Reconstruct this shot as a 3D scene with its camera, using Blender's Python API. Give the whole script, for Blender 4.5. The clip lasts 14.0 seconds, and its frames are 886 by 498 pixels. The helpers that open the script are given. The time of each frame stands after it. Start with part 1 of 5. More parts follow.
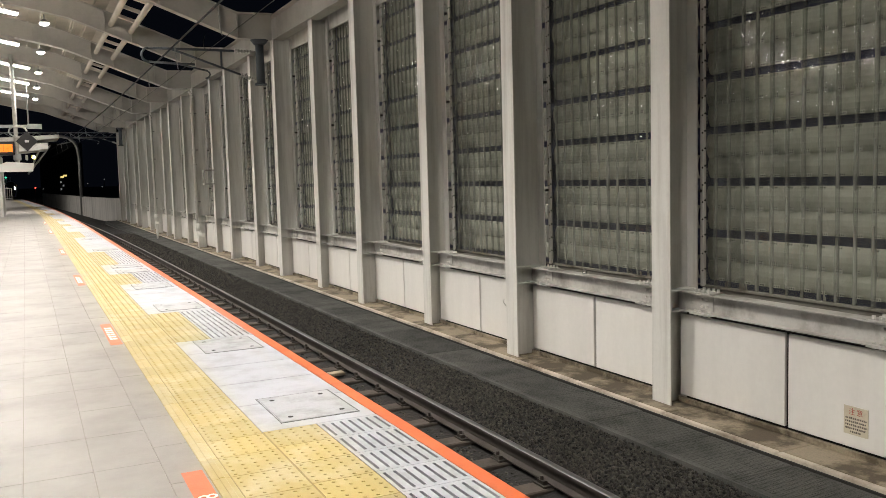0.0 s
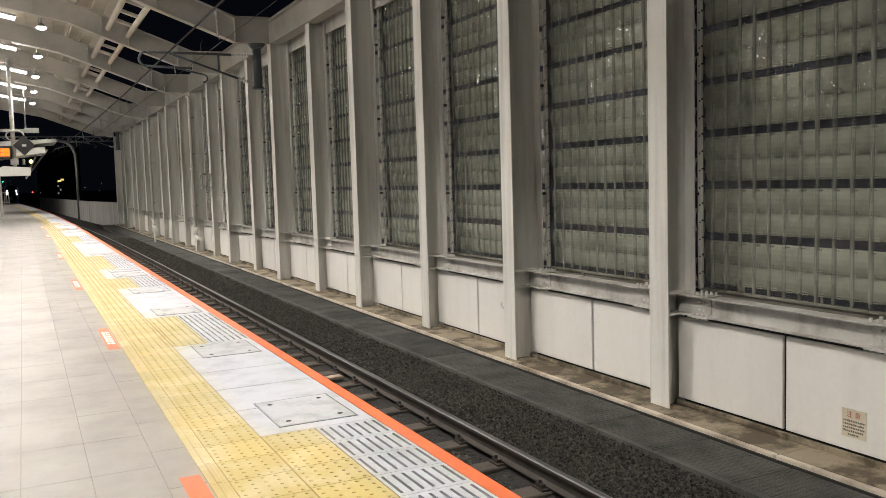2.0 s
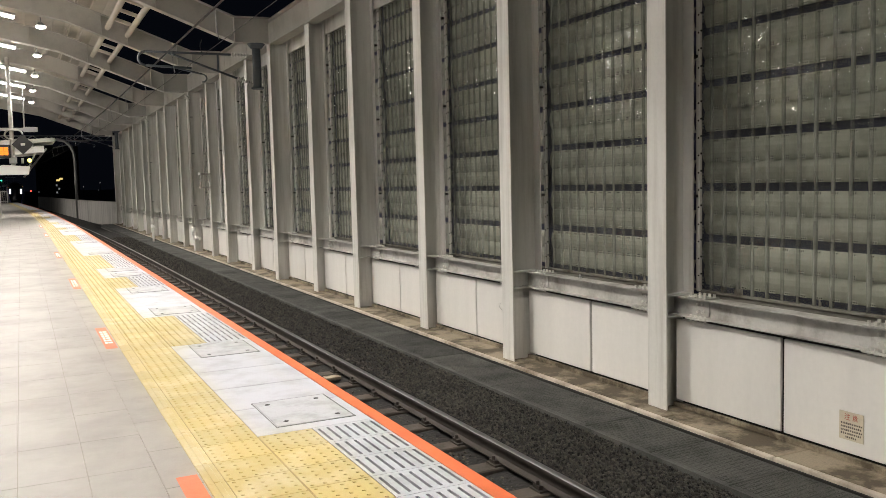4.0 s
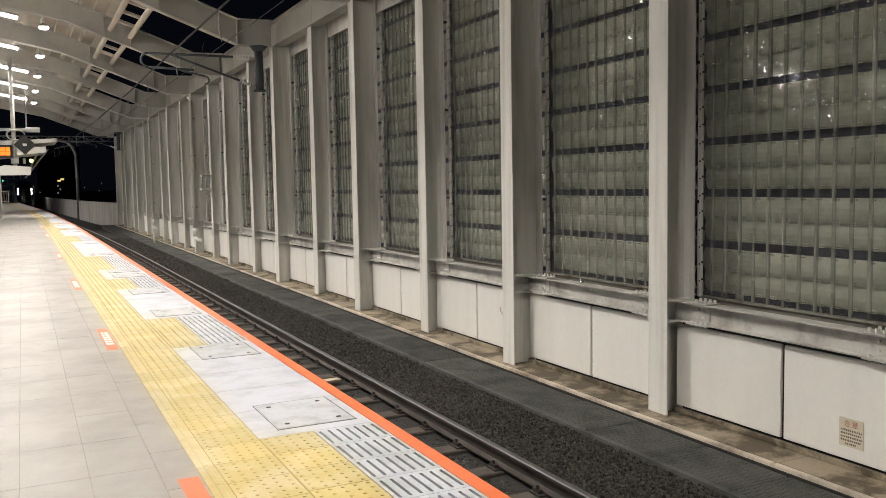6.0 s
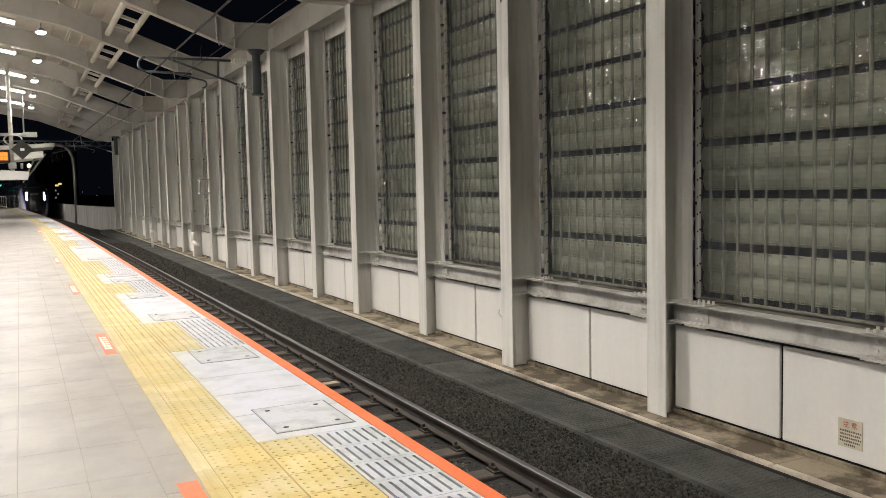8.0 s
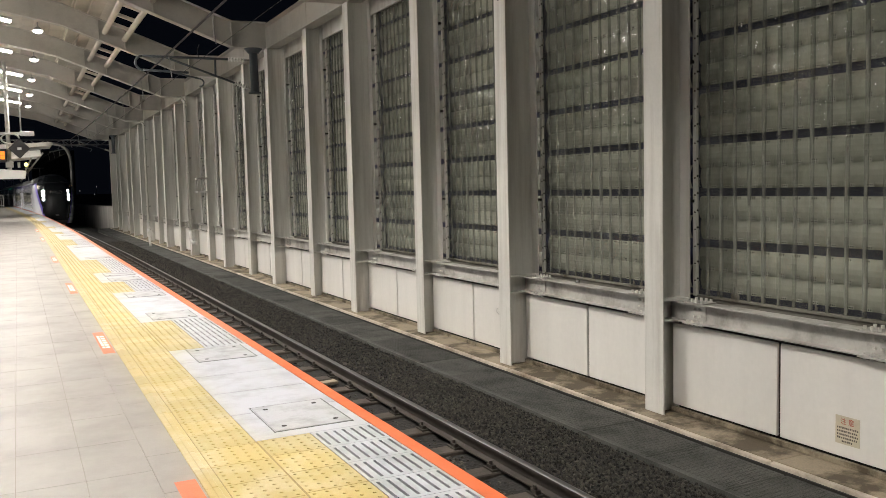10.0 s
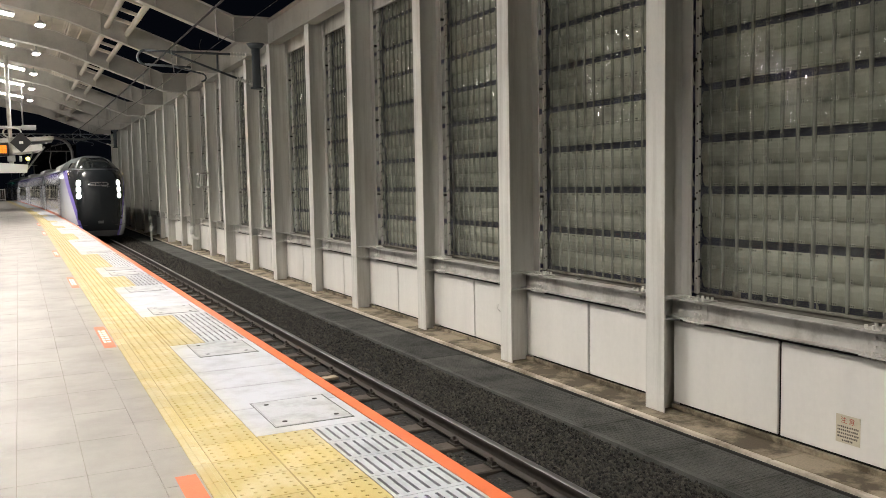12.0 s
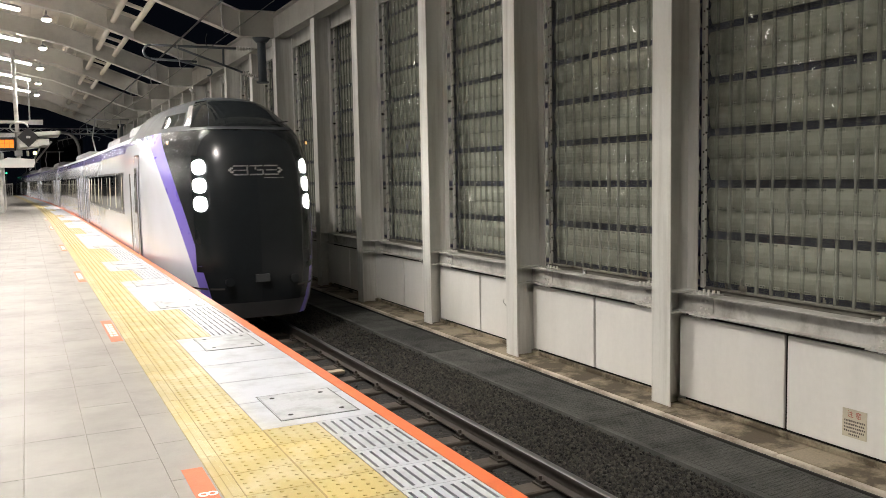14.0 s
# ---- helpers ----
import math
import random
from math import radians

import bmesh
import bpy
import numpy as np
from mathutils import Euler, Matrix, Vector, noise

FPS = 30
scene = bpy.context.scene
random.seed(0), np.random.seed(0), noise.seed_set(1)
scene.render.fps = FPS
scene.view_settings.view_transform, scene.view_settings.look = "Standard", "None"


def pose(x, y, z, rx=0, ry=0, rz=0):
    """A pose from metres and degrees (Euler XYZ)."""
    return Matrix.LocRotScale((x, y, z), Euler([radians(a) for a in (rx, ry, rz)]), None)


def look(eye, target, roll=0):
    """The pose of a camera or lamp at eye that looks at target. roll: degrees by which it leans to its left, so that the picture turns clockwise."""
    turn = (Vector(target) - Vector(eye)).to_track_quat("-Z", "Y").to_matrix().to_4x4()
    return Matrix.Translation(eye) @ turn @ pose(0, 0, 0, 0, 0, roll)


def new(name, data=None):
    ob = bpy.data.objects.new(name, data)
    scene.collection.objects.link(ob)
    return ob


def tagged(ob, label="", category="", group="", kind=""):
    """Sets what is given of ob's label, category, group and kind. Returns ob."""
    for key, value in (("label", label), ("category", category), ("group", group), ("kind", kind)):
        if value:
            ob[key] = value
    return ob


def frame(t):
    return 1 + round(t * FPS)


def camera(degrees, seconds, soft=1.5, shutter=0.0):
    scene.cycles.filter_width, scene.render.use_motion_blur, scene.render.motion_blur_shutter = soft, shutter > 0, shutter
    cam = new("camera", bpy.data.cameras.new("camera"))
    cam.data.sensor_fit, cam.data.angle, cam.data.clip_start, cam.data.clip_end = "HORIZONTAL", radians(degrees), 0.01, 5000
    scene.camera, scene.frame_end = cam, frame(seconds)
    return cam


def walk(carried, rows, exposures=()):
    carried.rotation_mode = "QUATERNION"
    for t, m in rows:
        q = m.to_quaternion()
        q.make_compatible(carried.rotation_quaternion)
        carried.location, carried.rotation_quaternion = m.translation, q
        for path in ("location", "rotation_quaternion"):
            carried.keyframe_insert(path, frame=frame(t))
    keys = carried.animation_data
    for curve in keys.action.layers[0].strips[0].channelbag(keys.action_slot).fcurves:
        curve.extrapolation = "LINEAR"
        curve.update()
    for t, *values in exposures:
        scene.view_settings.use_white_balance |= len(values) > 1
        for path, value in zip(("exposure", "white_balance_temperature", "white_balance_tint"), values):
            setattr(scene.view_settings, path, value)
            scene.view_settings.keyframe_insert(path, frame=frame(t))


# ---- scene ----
# camera: seconds, heading, pitch, roll, place
cam = camera(55.26, 14.0, 0.85, 0.12)
VIEWS = (
    (0.0, 26.112, -4.914, -1.549, 0.000, 0.000, 1.355),
    (0.5, 26.170, -4.857, -1.472, 0.000, 0.002, 1.355),
    (1.0, 26.144, -4.801, -1.663, -0.002, 0.003, 1.358),
    (1.5, 26.206, -4.763, -1.796, -0.000, -0.003, 1.359),
    (2.0, 26.273, -4.699, -1.668, -0.001, -0.001, 1.358),
    (2.5, 26.294, -4.698, -1.563, 0.000, -0.001, 1.360),
    (3.0, 26.358, -4.653, -1.523, 0.002, 0.002, 1.356),
    (5.5, 26.319, -4.573, -1.046, -0.009, -0.005, 1.358),
    (6.0, 26.349, -4.411, -0.965, -0.014, -0.007, 1.362),
    (6.5, 26.374, -4.353, -0.982, -0.016, -0.006, 1.362),
    (7.0, 26.402, -4.299, -1.073, -0.012, -0.006, 1.363),
    (7.5, 26.430, -4.260, -1.150, -0.012, -0.006, 1.361),
    (8.0, 26.468, -4.220, -1.236, -0.013, -0.007, 1.360),
    (10.5, 26.620, -4.424, -1.322, -0.012, -0.010, 1.361),
    (11.0, 26.647, -4.514, -1.002, -0.013, -0.004, 1.359),
    (11.5, 26.657, -4.582, -0.982, -0.011, -0.007, 1.360),
    (12.0, 26.523, -4.585, -1.014, -0.014, -0.007, 1.362),
    (12.5, 26.328, -4.585, -0.909, -0.014, -0.006, 1.358),
    (13.0, 26.149, -4.723, -0.922, -0.015, -0.005, 1.360),
    (13.5, 26.095, -4.864, -1.018, -0.013, -0.004, 1.360),
    (14.0, 26.106, -4.968, -1.072, -0.010, -0.008, 1.359),
)


def aim(heading, pitch, roll, x, y, z):
    a, b = radians(heading), radians(pitch)
    d = Vector((math.sin(a) * math.cos(b), math.cos(a) * math.cos(b), math.sin(b)))
    eye = Vector((x, y, z))
    return look(eye, eye + d * 10, roll)


walk(cam, [(v[0], aim(*v[1:])) for v in VIEWS])

# world: a dark night sky over a town
world = bpy.data.worlds.new("night")
scene.world = world
world.use_nodes = True
bg = world.node_tree.nodes["Background"]
bg.inputs[0].default_value = (0.010, 0.013, 0.022, 1)
bg.inputs[1].default_value = 0.14
scene.view_settings.exposure = 0.17

# ---- numbers of the place ----
EDGE = 1.824          # platform edge
TRACK = 3.30          # track centre
RAILZ = -1.10         # rail head
BASEZ = -1.19         # kerb slab under the columns
COL0, STEP = 7.305, 3.01
LASTCOL = 19


def bend(y):
    """Sideways shift of track and platform edge along the gentle curve."""
    if y < 28:
        return 0.0
    if y < 73:
        return -(y - 28) ** 2 / 2500
    return -0.81 - 0.036 * (y - 73)


# ---- mesh helpers ----
def box(bm, x0, x1, y0, y1, z0, z1):
    vs = [bm.verts.new((x, y, z)) for z in (z0, z1) for y in (y0, y1) for x in (x0, x1)]
    for f in ((0, 2, 3, 1), (4, 5, 7, 6), (0, 1, 5, 4), (2, 6, 7, 3), (0, 4, 6, 2), (1, 3, 7, 5)):
        bm.faces.new([vs[i] for i in f])
    return vs


def soften(bm, w=0.004, seg=1, angle=0.6):
    bm.normal_update()
    es = [e for e in bm.edges if len(e.link_faces) == 2 and e.calc_face_angle(0) > angle]
    bmesh.ops.bevel(bm, geom=es, offset=w, segments=seg, affect="EDGES", clamp_overlap=True)
    return bm


def tube(bm, a, b, r, n=8, r2=None, caps=True):
    a, b = Vector(a), Vector(b)
    d = (b - a).normalized()
    u = d.orthogonal().normalized()
    v = d.cross(u)
    r2 = r if r2 is None else r2
    ra = [bm.verts.new(a + (u * math.cos(2 * math.pi * i / n) + v * math.sin(2 * math.pi * i / n)) * r) for i in range(n)]
    rb = [bm.verts.new(b + (u * math.cos(2 * math.pi * i / n) + v * math.sin(2 * math.pi * i / n)) * r2) for i in range(n)]
    for i in range(n):
        bm.faces.new((ra[i], ra[(i + 1) % n], rb[(i + 1) % n], rb[i])).smooth = n > 6
    if caps:
        bm.faces.new(ra[::-1])
        bm.faces.new(rb)


def bent_tube(bm, pts, r, n=8):
    """One continuous tube through the points."""
    pts = [Vector(q) for q in pts]
    rings, u = [], None
    for i, q in enumerate(pts):
        d = (pts[min(i + 1, len(pts) - 1)] - pts[max(i - 1, 0)]).normalized()
        u = d.orthogonal().normalized() if u is None else (u - d * u.dot(d)).normalized()
        v = d.cross(u)
        rings.append([bm.verts.new(q + (u * math.cos(2 * math.pi * k / n) + v * math.sin(2 * math.pi * k / n)) * r) for k in range(n)])
    for a, b in zip(rings, rings[1:]):
        for k in range(n):
            bm.faces.new((a[k], a[(k + 1) % n], b[(k + 1) % n], b[k])).smooth = True
    bm.faces.new(rings[0][::-1])
    bm.faces.new(rings[-1])


def slab(bm, pts, y0, y1):
    """A plate: an outline in x and z, pushed from y0 to y1."""
    a = [bm.verts.new((x, y0, z)) for x, z in pts]
    b = [bm.verts.new((x, y1, z)) for x, z in pts]
    bm.faces.new(a)
    bm.faces.new(b[::-1])
    for i in range(len(pts)):
        j = (i + 1) % len(pts)
        bm.faces.new((a[j], a[i], b[i], b[j]))


def mesh_of(name, bm, mat):
    bmesh.ops.recalc_face_normals(bm, faces=bm.faces[:])
    me = bpy.data.meshes.new(name)
    bm.to_mesh(me)
    bm.free()
    for m in mat if isinstance(mat, (list, tuple)) else (mat,):
        me.materials.append(m)
    return me


def part(name, bm, mat, parent, label=""):
    ob = new(name, mesh_of(name, bm, mat))
    ob.parent = parent
    return tagged(ob, label)


def share(name, me, parent, m):
    ob = new(name, me)
    ob.parent = parent
    ob.matrix_basis = m
    return ob


def thing(name, label, category, group="", kind="", m=None):
    ob = new(name)
    ob.empty_display_size = 0.1
    if m is not None:
        ob.matrix_basis = m
    return tagged(ob, label, category, group, kind)


def whole(name, bm, mat, label, category, group="", kind="", m=None):
    ob = new(name, mesh_of(name, bm, mat))
    if m is not None:
        ob.matrix_basis = m
    return tagged(ob, label, category, group, kind)


# ---- materials ----
def material(name, color, rough=0.5, metal=0.0, grain=60.0, vary=0.08, stain=0.12, stain_scale=1.5, bump=0.1,
             streak=0.0, stain_color=None, rough_vary=0.1, per_object=0.0, per_island=0.0, coat=0.0, bump_scale=None):
    m = bpy.data.materials.new(name)
    m.use_nodes = True
    nt = m.node_tree
    b = nt.nodes["Principled BSDF"]
    tc = nt.nodes.new("ShaderNodeTexCoord")
    geo = nt.nodes.new("ShaderNodeNewGeometry")
    fine = nt.nodes.new("ShaderNodeTexNoise")
    fine.inputs["Scale"].default_value = grain
    fine.inputs["Detail"].default_value = 4
    nt.links.new(geo.outputs["Position"] if per_object >= 0 else tc.outputs["Object"], fine.inputs["Vector"])
    big = nt.nodes.new("ShaderNodeTexNoise")
    big.inputs["Scale"].default_value = stain_scale
    big.inputs["Detail"].default_value = 6
    big.inputs["Roughness"].default_value = 0.65
    mp = nt.nodes.new("ShaderNodeMapping")
    if streak:
        mp.inputs["Scale"].default_value = (streak, streak, 0.25)
    nt.links.new(geo.outputs["Position"] if per_object >= 0 else tc.outputs["Object"], mp.inputs["Vector"])
    nt.links.new(mp.outputs["Vector"], big.inputs["Vector"])
    dark = stain_color or tuple(c * 0.45 for c in color)
    ramp = nt.nodes.new("ShaderNodeMapRange")
    ramp.inputs["From Min"].default_value, ramp.inputs["From Max"].default_value = 0.45, 0.75
    ramp.inputs["To Min"].default_value, ramp.inputs["To Max"].default_value = 0.0, stain * 3
    nt.links.new(big.outputs["Fac"], ramp.inputs["Value"])
    mix = nt.nodes.new("ShaderNodeMix")
    mix.data_type = "RGBA"
    mix.inputs["A"].default_value = (*color, 1)
    mix.inputs["B"].default_value = (*dark, 1)
    nt.links.new(ramp.outputs["Result"], mix.inputs["Factor"])
    hsv = nt.nodes.new("ShaderNodeHueSaturation")
    val = nt.nodes.new("ShaderNodeMapRange")
    val.inputs["To Min"].default_value, val.inputs["To Max"].default_value = 1 - vary * 2, 1 + vary * 2
    nt.links.new(fine.outputs["Fac"], val.inputs["Value"])
    last = val.outputs["Result"]
    if per_object > 0:
        oi = nt.nodes.new("ShaderNodeObjectInfo")
        r2 = nt.nodes.new("ShaderNodeMapRange")
        r2.inputs["To Min"].default_value, r2.inputs["To Max"].default_value = 1 - per_object, 1 + per_object
        nt.links.new(oi.outputs["Random"], r2.inputs["Value"])
        mul = nt.nodes.new("ShaderNodeMath")
        mul.operation = "MULTIPLY"
        nt.links.new(last, mul.inputs[0])
        nt.links.new(r2.outputs["Result"], mul.inputs[1])
        last = mul.outputs[0]
    if per_island > 0:
        r3 = nt.nodes.new("ShaderNodeMapRange")
        r3.inputs["To Min"].default_value, r3.inputs["To Max"].default_value = 1 - per_island, 1 + per_island
        nt.links.new(geo.outputs["Random Per Island"], r3.inputs["Value"])
        mul = nt.nodes.new("ShaderNodeMath")
        mul.operation = "MULTIPLY"
        nt.links.new(last, mul.inputs[0])
        nt.links.new(r3.outputs["Result"], mul.inputs[1])
        last = mul.outputs[0]
    nt.links.new(last, hsv.inputs["Value"])
    nt.links.new(mix.outputs["Result"], hsv.inputs["Color"])
    nt.links.new(hsv.outputs["Color"], b.inputs["Base Color"])
    rr = nt.nodes.new("ShaderNodeMapRange")
    rr.inputs["To Min"].default_value, rr.inputs["To Max"].default_value = max(0.02, rough - rough_vary), min(1, rough + rough_vary)
    nt.links.new(big.outputs["Fac"], rr.inputs["Value"])
    nt.links.new(rr.outputs["Result"], b.inputs["Roughness"])
    b.inputs["Metallic"].default_value = metal
    b.inputs["Coat Weight"].default_value = coat
    b.inputs["Coat Roughness"].default_value = 0.08
    if bump:
        bp = nt.nodes.new("ShaderNodeBump")
        bp.inputs["Strength"].default_value = bump
        bp.inputs["Distance"].default_value = 0.01
        if bump_scale:
            fb = nt.nodes.new("ShaderNodeTexNoise")
            fb.inputs["Scale"].default_value = bump_scale
            nt.links.new(geo.outputs["Position"], fb.inputs["Vector"])
            nt.links.new(fb.outputs["Fac"], bp.inputs["Height"])
        else:
            nt.links.new(fine.outputs["Fac"], bp.inputs["Height"])
        nt.links.new(bp.outputs["Normal"], b.inputs["Normal"])
    return m


def glow(name, color, strength, base=0.8):
    m = bpy.data.materials.new(name)
    m.use_nodes = True
    b = m.node_tree.nodes["Principled BSDF"]
    b.inputs["Base Color"].default_value = (base, base, base, 1)
    b.inputs["Emission Color"].default_value = (*color, 1)
    b.inputs["Emission Strength"].default_value = strength
    return m


def clear(name, color, rough, dirt=0.06):
    """A thin clear sheet: it lets light through, gleams by Fresnel and carries a film of dirt, which on ribs also draws
    their bright bands.
    """
    m = bpy.data.materials.new(name)
    m.use_nodes = True
    nt = m.node_tree
    nt.nodes.remove(nt.nodes["Principled BSDF"])
    out = nt.nodes["Material Output"]
    see = nt.nodes.new("ShaderNodeBsdfTransparent")
    see.inputs[0].default_value = (*color, 1)
    film = nt.nodes.new("ShaderNodeBsdfDiffuse")
    film.inputs[0].default_value = (0.45, 0.45, 0.40, 1)
    gl = nt.nodes.new("ShaderNodeBsdfGlossy")
    gl.inputs["Roughness"].default_value = rough
    fr = nt.nodes.new("ShaderNodeFresnel")
    fr.inputs[0].default_value = 1.45
    geo = nt.nodes.new("ShaderNodeNewGeometry")
    no = nt.nodes.new("ShaderNodeTexNoise")
    no.inputs["Scale"].default_value = 2.2
    no.inputs["Detail"].default_value = 5
    nt.links.new(geo.outputs["Position"], no.inputs["Vector"])
    rg = nt.nodes.new("ShaderNodeMapRange")
    rg.inputs["To Max"].default_value = dirt * 2
    nt.links.new(no.outputs["Fac"], rg.inputs["Value"])
    wob = nt.nodes.new("ShaderNodeTexNoise")
    wob.inputs["Scale"].default_value = 3.8
    nt.links.new(geo.outputs["Position"], wob.inputs["Vector"])
    bp = nt.nodes.new("ShaderNodeBump")
    bp.inputs["Strength"].default_value = 0.32
    bp.inputs["Distance"].default_value = 0.02
    nt.links.new(wob.outputs["Fac"], bp.inputs["Height"])
    nt.links.new(bp.outputs["Normal"], gl.inputs["Normal"])
    a = nt.nodes.new("ShaderNodeMixShader")
    b = nt.nodes.new("ShaderNodeMixShader")
    nt.links.new(rg.outputs["Result"], a.inputs[0])
    nt.links.new(see.outputs[0], a.inputs[1])
    nt.links.new(film.outputs[0], a.inputs[2])
    nt.links.new(fr.outputs[0], b.inputs[0])
    nt.links.new(a.outputs[0], b.inputs[1])
    nt.links.new(gl.outputs[0], b.inputs[2])
    nt.links.new(b.outputs[0], out.inputs["Surface"])
    return m


M_TILE = material("floor_tile", (0.228, 0.212, 0.195), 0.38, grain=220, vary=0.04, stain=0.14, stain_scale=1.6, bump=0.03, per_object=0.035, rough_vary=0.14)
M_GROUT = material("grout", (0.21, 0.185, 0.16), 0.8, vary=0.1, stain=0.1)
M_YELLOW = material("tactile_yellow", (0.372, 0.295, 0.112), 0.42, grain=150, vary=0.07, stain=0.34, stain_scale=3.4, stain_color=(0.47, 0.42, 0.28), bump=0.05, per_object=0.10)
M_WHITE_PANEL = material("edge_panel_white", (0.40, 0.415, 0.452), 0.4, grain=120, vary=0.04, stain=0.22, stain_scale=3.6, stain_color=(0.22, 0.22, 0.23), bump=0.05, per_object=0.04)
M_GREY_PANEL = material("hatch_grey", (0.38, 0.39, 0.41), 0.45, grain=90, vary=0.06, stain=0.35, stain_scale=5, stain_color=(0.2, 0.2, 0.2), bump=0.06)
M_SLOT = material("slot_dark", (0.035, 0.034, 0.033), 0.8, vary=0.1)
M_ORANGE = material("edge_orange", (0.56, 0.125, 0.04), 0.45, grain=100, vary=0.05, stain=0.10, stain_scale=4, bump=0.05)
M_CONC = material("concrete", (0.30, 0.28, 0.26), 0.85, grain=45, vary=0.12, stain=0.3, stain_scale=1.3, bump=0.25)
M_CONCPALE = material("pale_concrete", (0.48, 0.46, 0.43), 0.8, grain=30, vary=0.06, stain=0.3, stain_scale=0.8, streak=2.0, bump=0.1)
M_WALK = material("walkway_slab", (0.072, 0.073, 0.067), 0.8, grain=60, vary=0.30, stain=0.45, stain_scale=1.6, bump=0.5, per_object=0.28)
M_KERB = material("kerb_slab", (0.30, 0.25, 0.18), 0.75, grain=60, vary=0.14, stain=0.75, stain_scale=2.0, stain_color=(0.09, 0.07, 0.045), bump=0.15, per_object=0.08)
# bed colour holds the shade between stones, so it is darker than they are
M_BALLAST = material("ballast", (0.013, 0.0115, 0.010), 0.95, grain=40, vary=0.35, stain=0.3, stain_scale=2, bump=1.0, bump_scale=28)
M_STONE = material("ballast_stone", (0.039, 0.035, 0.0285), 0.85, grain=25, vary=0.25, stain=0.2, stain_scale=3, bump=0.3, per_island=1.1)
M_SLEEPER = material("sleeper", (0.066, 0.054, 0.044), 0.85, grain=40, vary=0.15, stain=0.3, stain_scale=4, bump=0.3, per_object=0.12)
M_RAIL = material("rail_steel", (0.042, 0.034, 0.028), 0.7, metal=0.2, grain=60, vary=0.15, stain=0.3, bump=0.15)
M_RAILTOP = material("rail_head_worn", (0.26, 0.255, 0.25), 0.4, metal=1.0, grain=30, vary=0.05, bump=0.02)
M_STEEL = material("painted_steel", (0.76, 0.75, 0.71), 0.4, grain=25, vary=0.03, stain=0.22, stain_scale=1.3, streak=4.0, stain_color=(0.36, 0.33, 0.28), bump=0.03, rough_vary=0.12)
M_BEAM = material("painted_beam", (0.54, 0.53, 0.50), 0.45, grain=25, vary=0.04, stain=0.32, stain_scale=2.4, stain_color=(0.16, 0.14, 0.115), bump=0.03)
M_ROOFSTEEL = material("roof_steel", (0.52, 0.50, 0.455), 0.5, grain=20, vary=0.03, stain=0.15, stain_scale=1.0, bump=0.02)
M_DECK = material("roof_deck", (0.62, 0.57, 0.49), 0.6, grain=20, vary=0.03, stain=0.12, stain_scale=0.8, bump=0.03)
M_PANEL = material("wall_panel_white", (0.85, 0.83, 0.79), 0.38, grain=18, vary=0.02, stain=0.05, stain_scale=0.9, streak=2.0, bump=0.015, per_object=0.03)
# near-black of joints, bolts and plates, also of the painted kerb shadow
M_NEARBLACK = material("near_black", (0.018, 0.016, 0.014), 0.8, vary=0.1)
M_SLAT = material("screen_slat", (0.385, 0.38, 0.325), 0.55, metal=0.0, grain=20, vary=0.06, stain=0.35, stain_scale=1.5, bump=0.03)
M_BOLT = material("bolt_white", (0.72, 0.70, 0.66), 0.45, grain=40, vary=0.05, stain=0.2, bump=0.02)
M_BLUEGREY = material("insulator_bluegrey", (0.075, 0.088, 0.10), 0.5, vary=0.05, stain=0.1)
M_CABLE = material("cable_black", (0.012, 0.012, 0.012), 0.8, vary=0.05)
M_GREYMETAL = material("galvanised", (0.36, 0.36, 0.35), 0.42, metal=0.7, grain=30, vary=0.08, stain=0.15, bump=0.03)
M_KERBEDGE = material("kerb_edge", (0.56, 0.50, 0.42), 0.7, grain=60, vary=0.08, stain=0.35, stain_scale=2, stain_color=(0.16, 0.12, 0.08), bump=0.1, per_object=0.06)
# rib copies of the clear sheet: bright band and shaded edge put into tint
M_CLEAR_RIB = clear("clear_rib", (0.58, 0.62, 0.57), 0.02, 0.32)
M_CLEAR_EDGE = clear("clear_edge", (0.42, 0.45, 0.42), 0.02, 0.22)
M_SILL = material("sill_grime", (0.20, 0.19, 0.165), 0.6, grain=30, vary=0.1, stain=0.5, stain_scale=3, stain_color=(0.06, 0.045, 0.03), bump=0.05)
M_STRIPPLATE = material("fixing_strip", (0.45, 0.44, 0.39), 0.5, grain=30, vary=0.05, stain=0.2, bump=0.02)
M_NAVY = material("navy_sheet", (0.011, 0.015, 0.062), 0.5, vary=0.05, stain=0.1, bump=0.02)
M_CLEAR = clear("clear_sheet", (0.80, 0.83, 0.79), 0.02, 0.055)
M_LAMP = glow("lamp_tube", (1.0, 0.95, 0.88), 48.0)
M_FARLAMP = glow("far_lamp_bulb", (1.0, 0.95, 0.88), 150.0)
M_RIM = material("hatch_rim", (0.16, 0.16, 0.16), 0.6, vary=0.15, stain=0.3, stain_scale=8, bump=0.05)
M_BED = material("tile_bedding", (0.30, 0.24, 0.12), 0.8, vary=0.1, stain=0.2)
M_PRINT = material("print_white", (0.8, 0.8, 0.78), 0.5, vary=0.02, stain=0.05, bump=0.0)
M_DARK = material("night_ground", (0.03, 0.03, 0.03), 0.9, vary=0.2, stain=0.2)


# ---- ground and track ----
def strip(bm, xa, xb, z, ys, follow=True):
    """A flat band between two x values that follows the curve."""
    va = [bm.verts.new((xa + (bend(y) if follow else 0), y, z)) for y in ys]
    vb = [bm.verts.new((xb + (bend(y) if follow else 0), y, z)) for y in ys]
    for i in range(len(ys) - 1):
        bm.faces.new((va[i], vb[i], vb[i + 1], va[i + 1]))


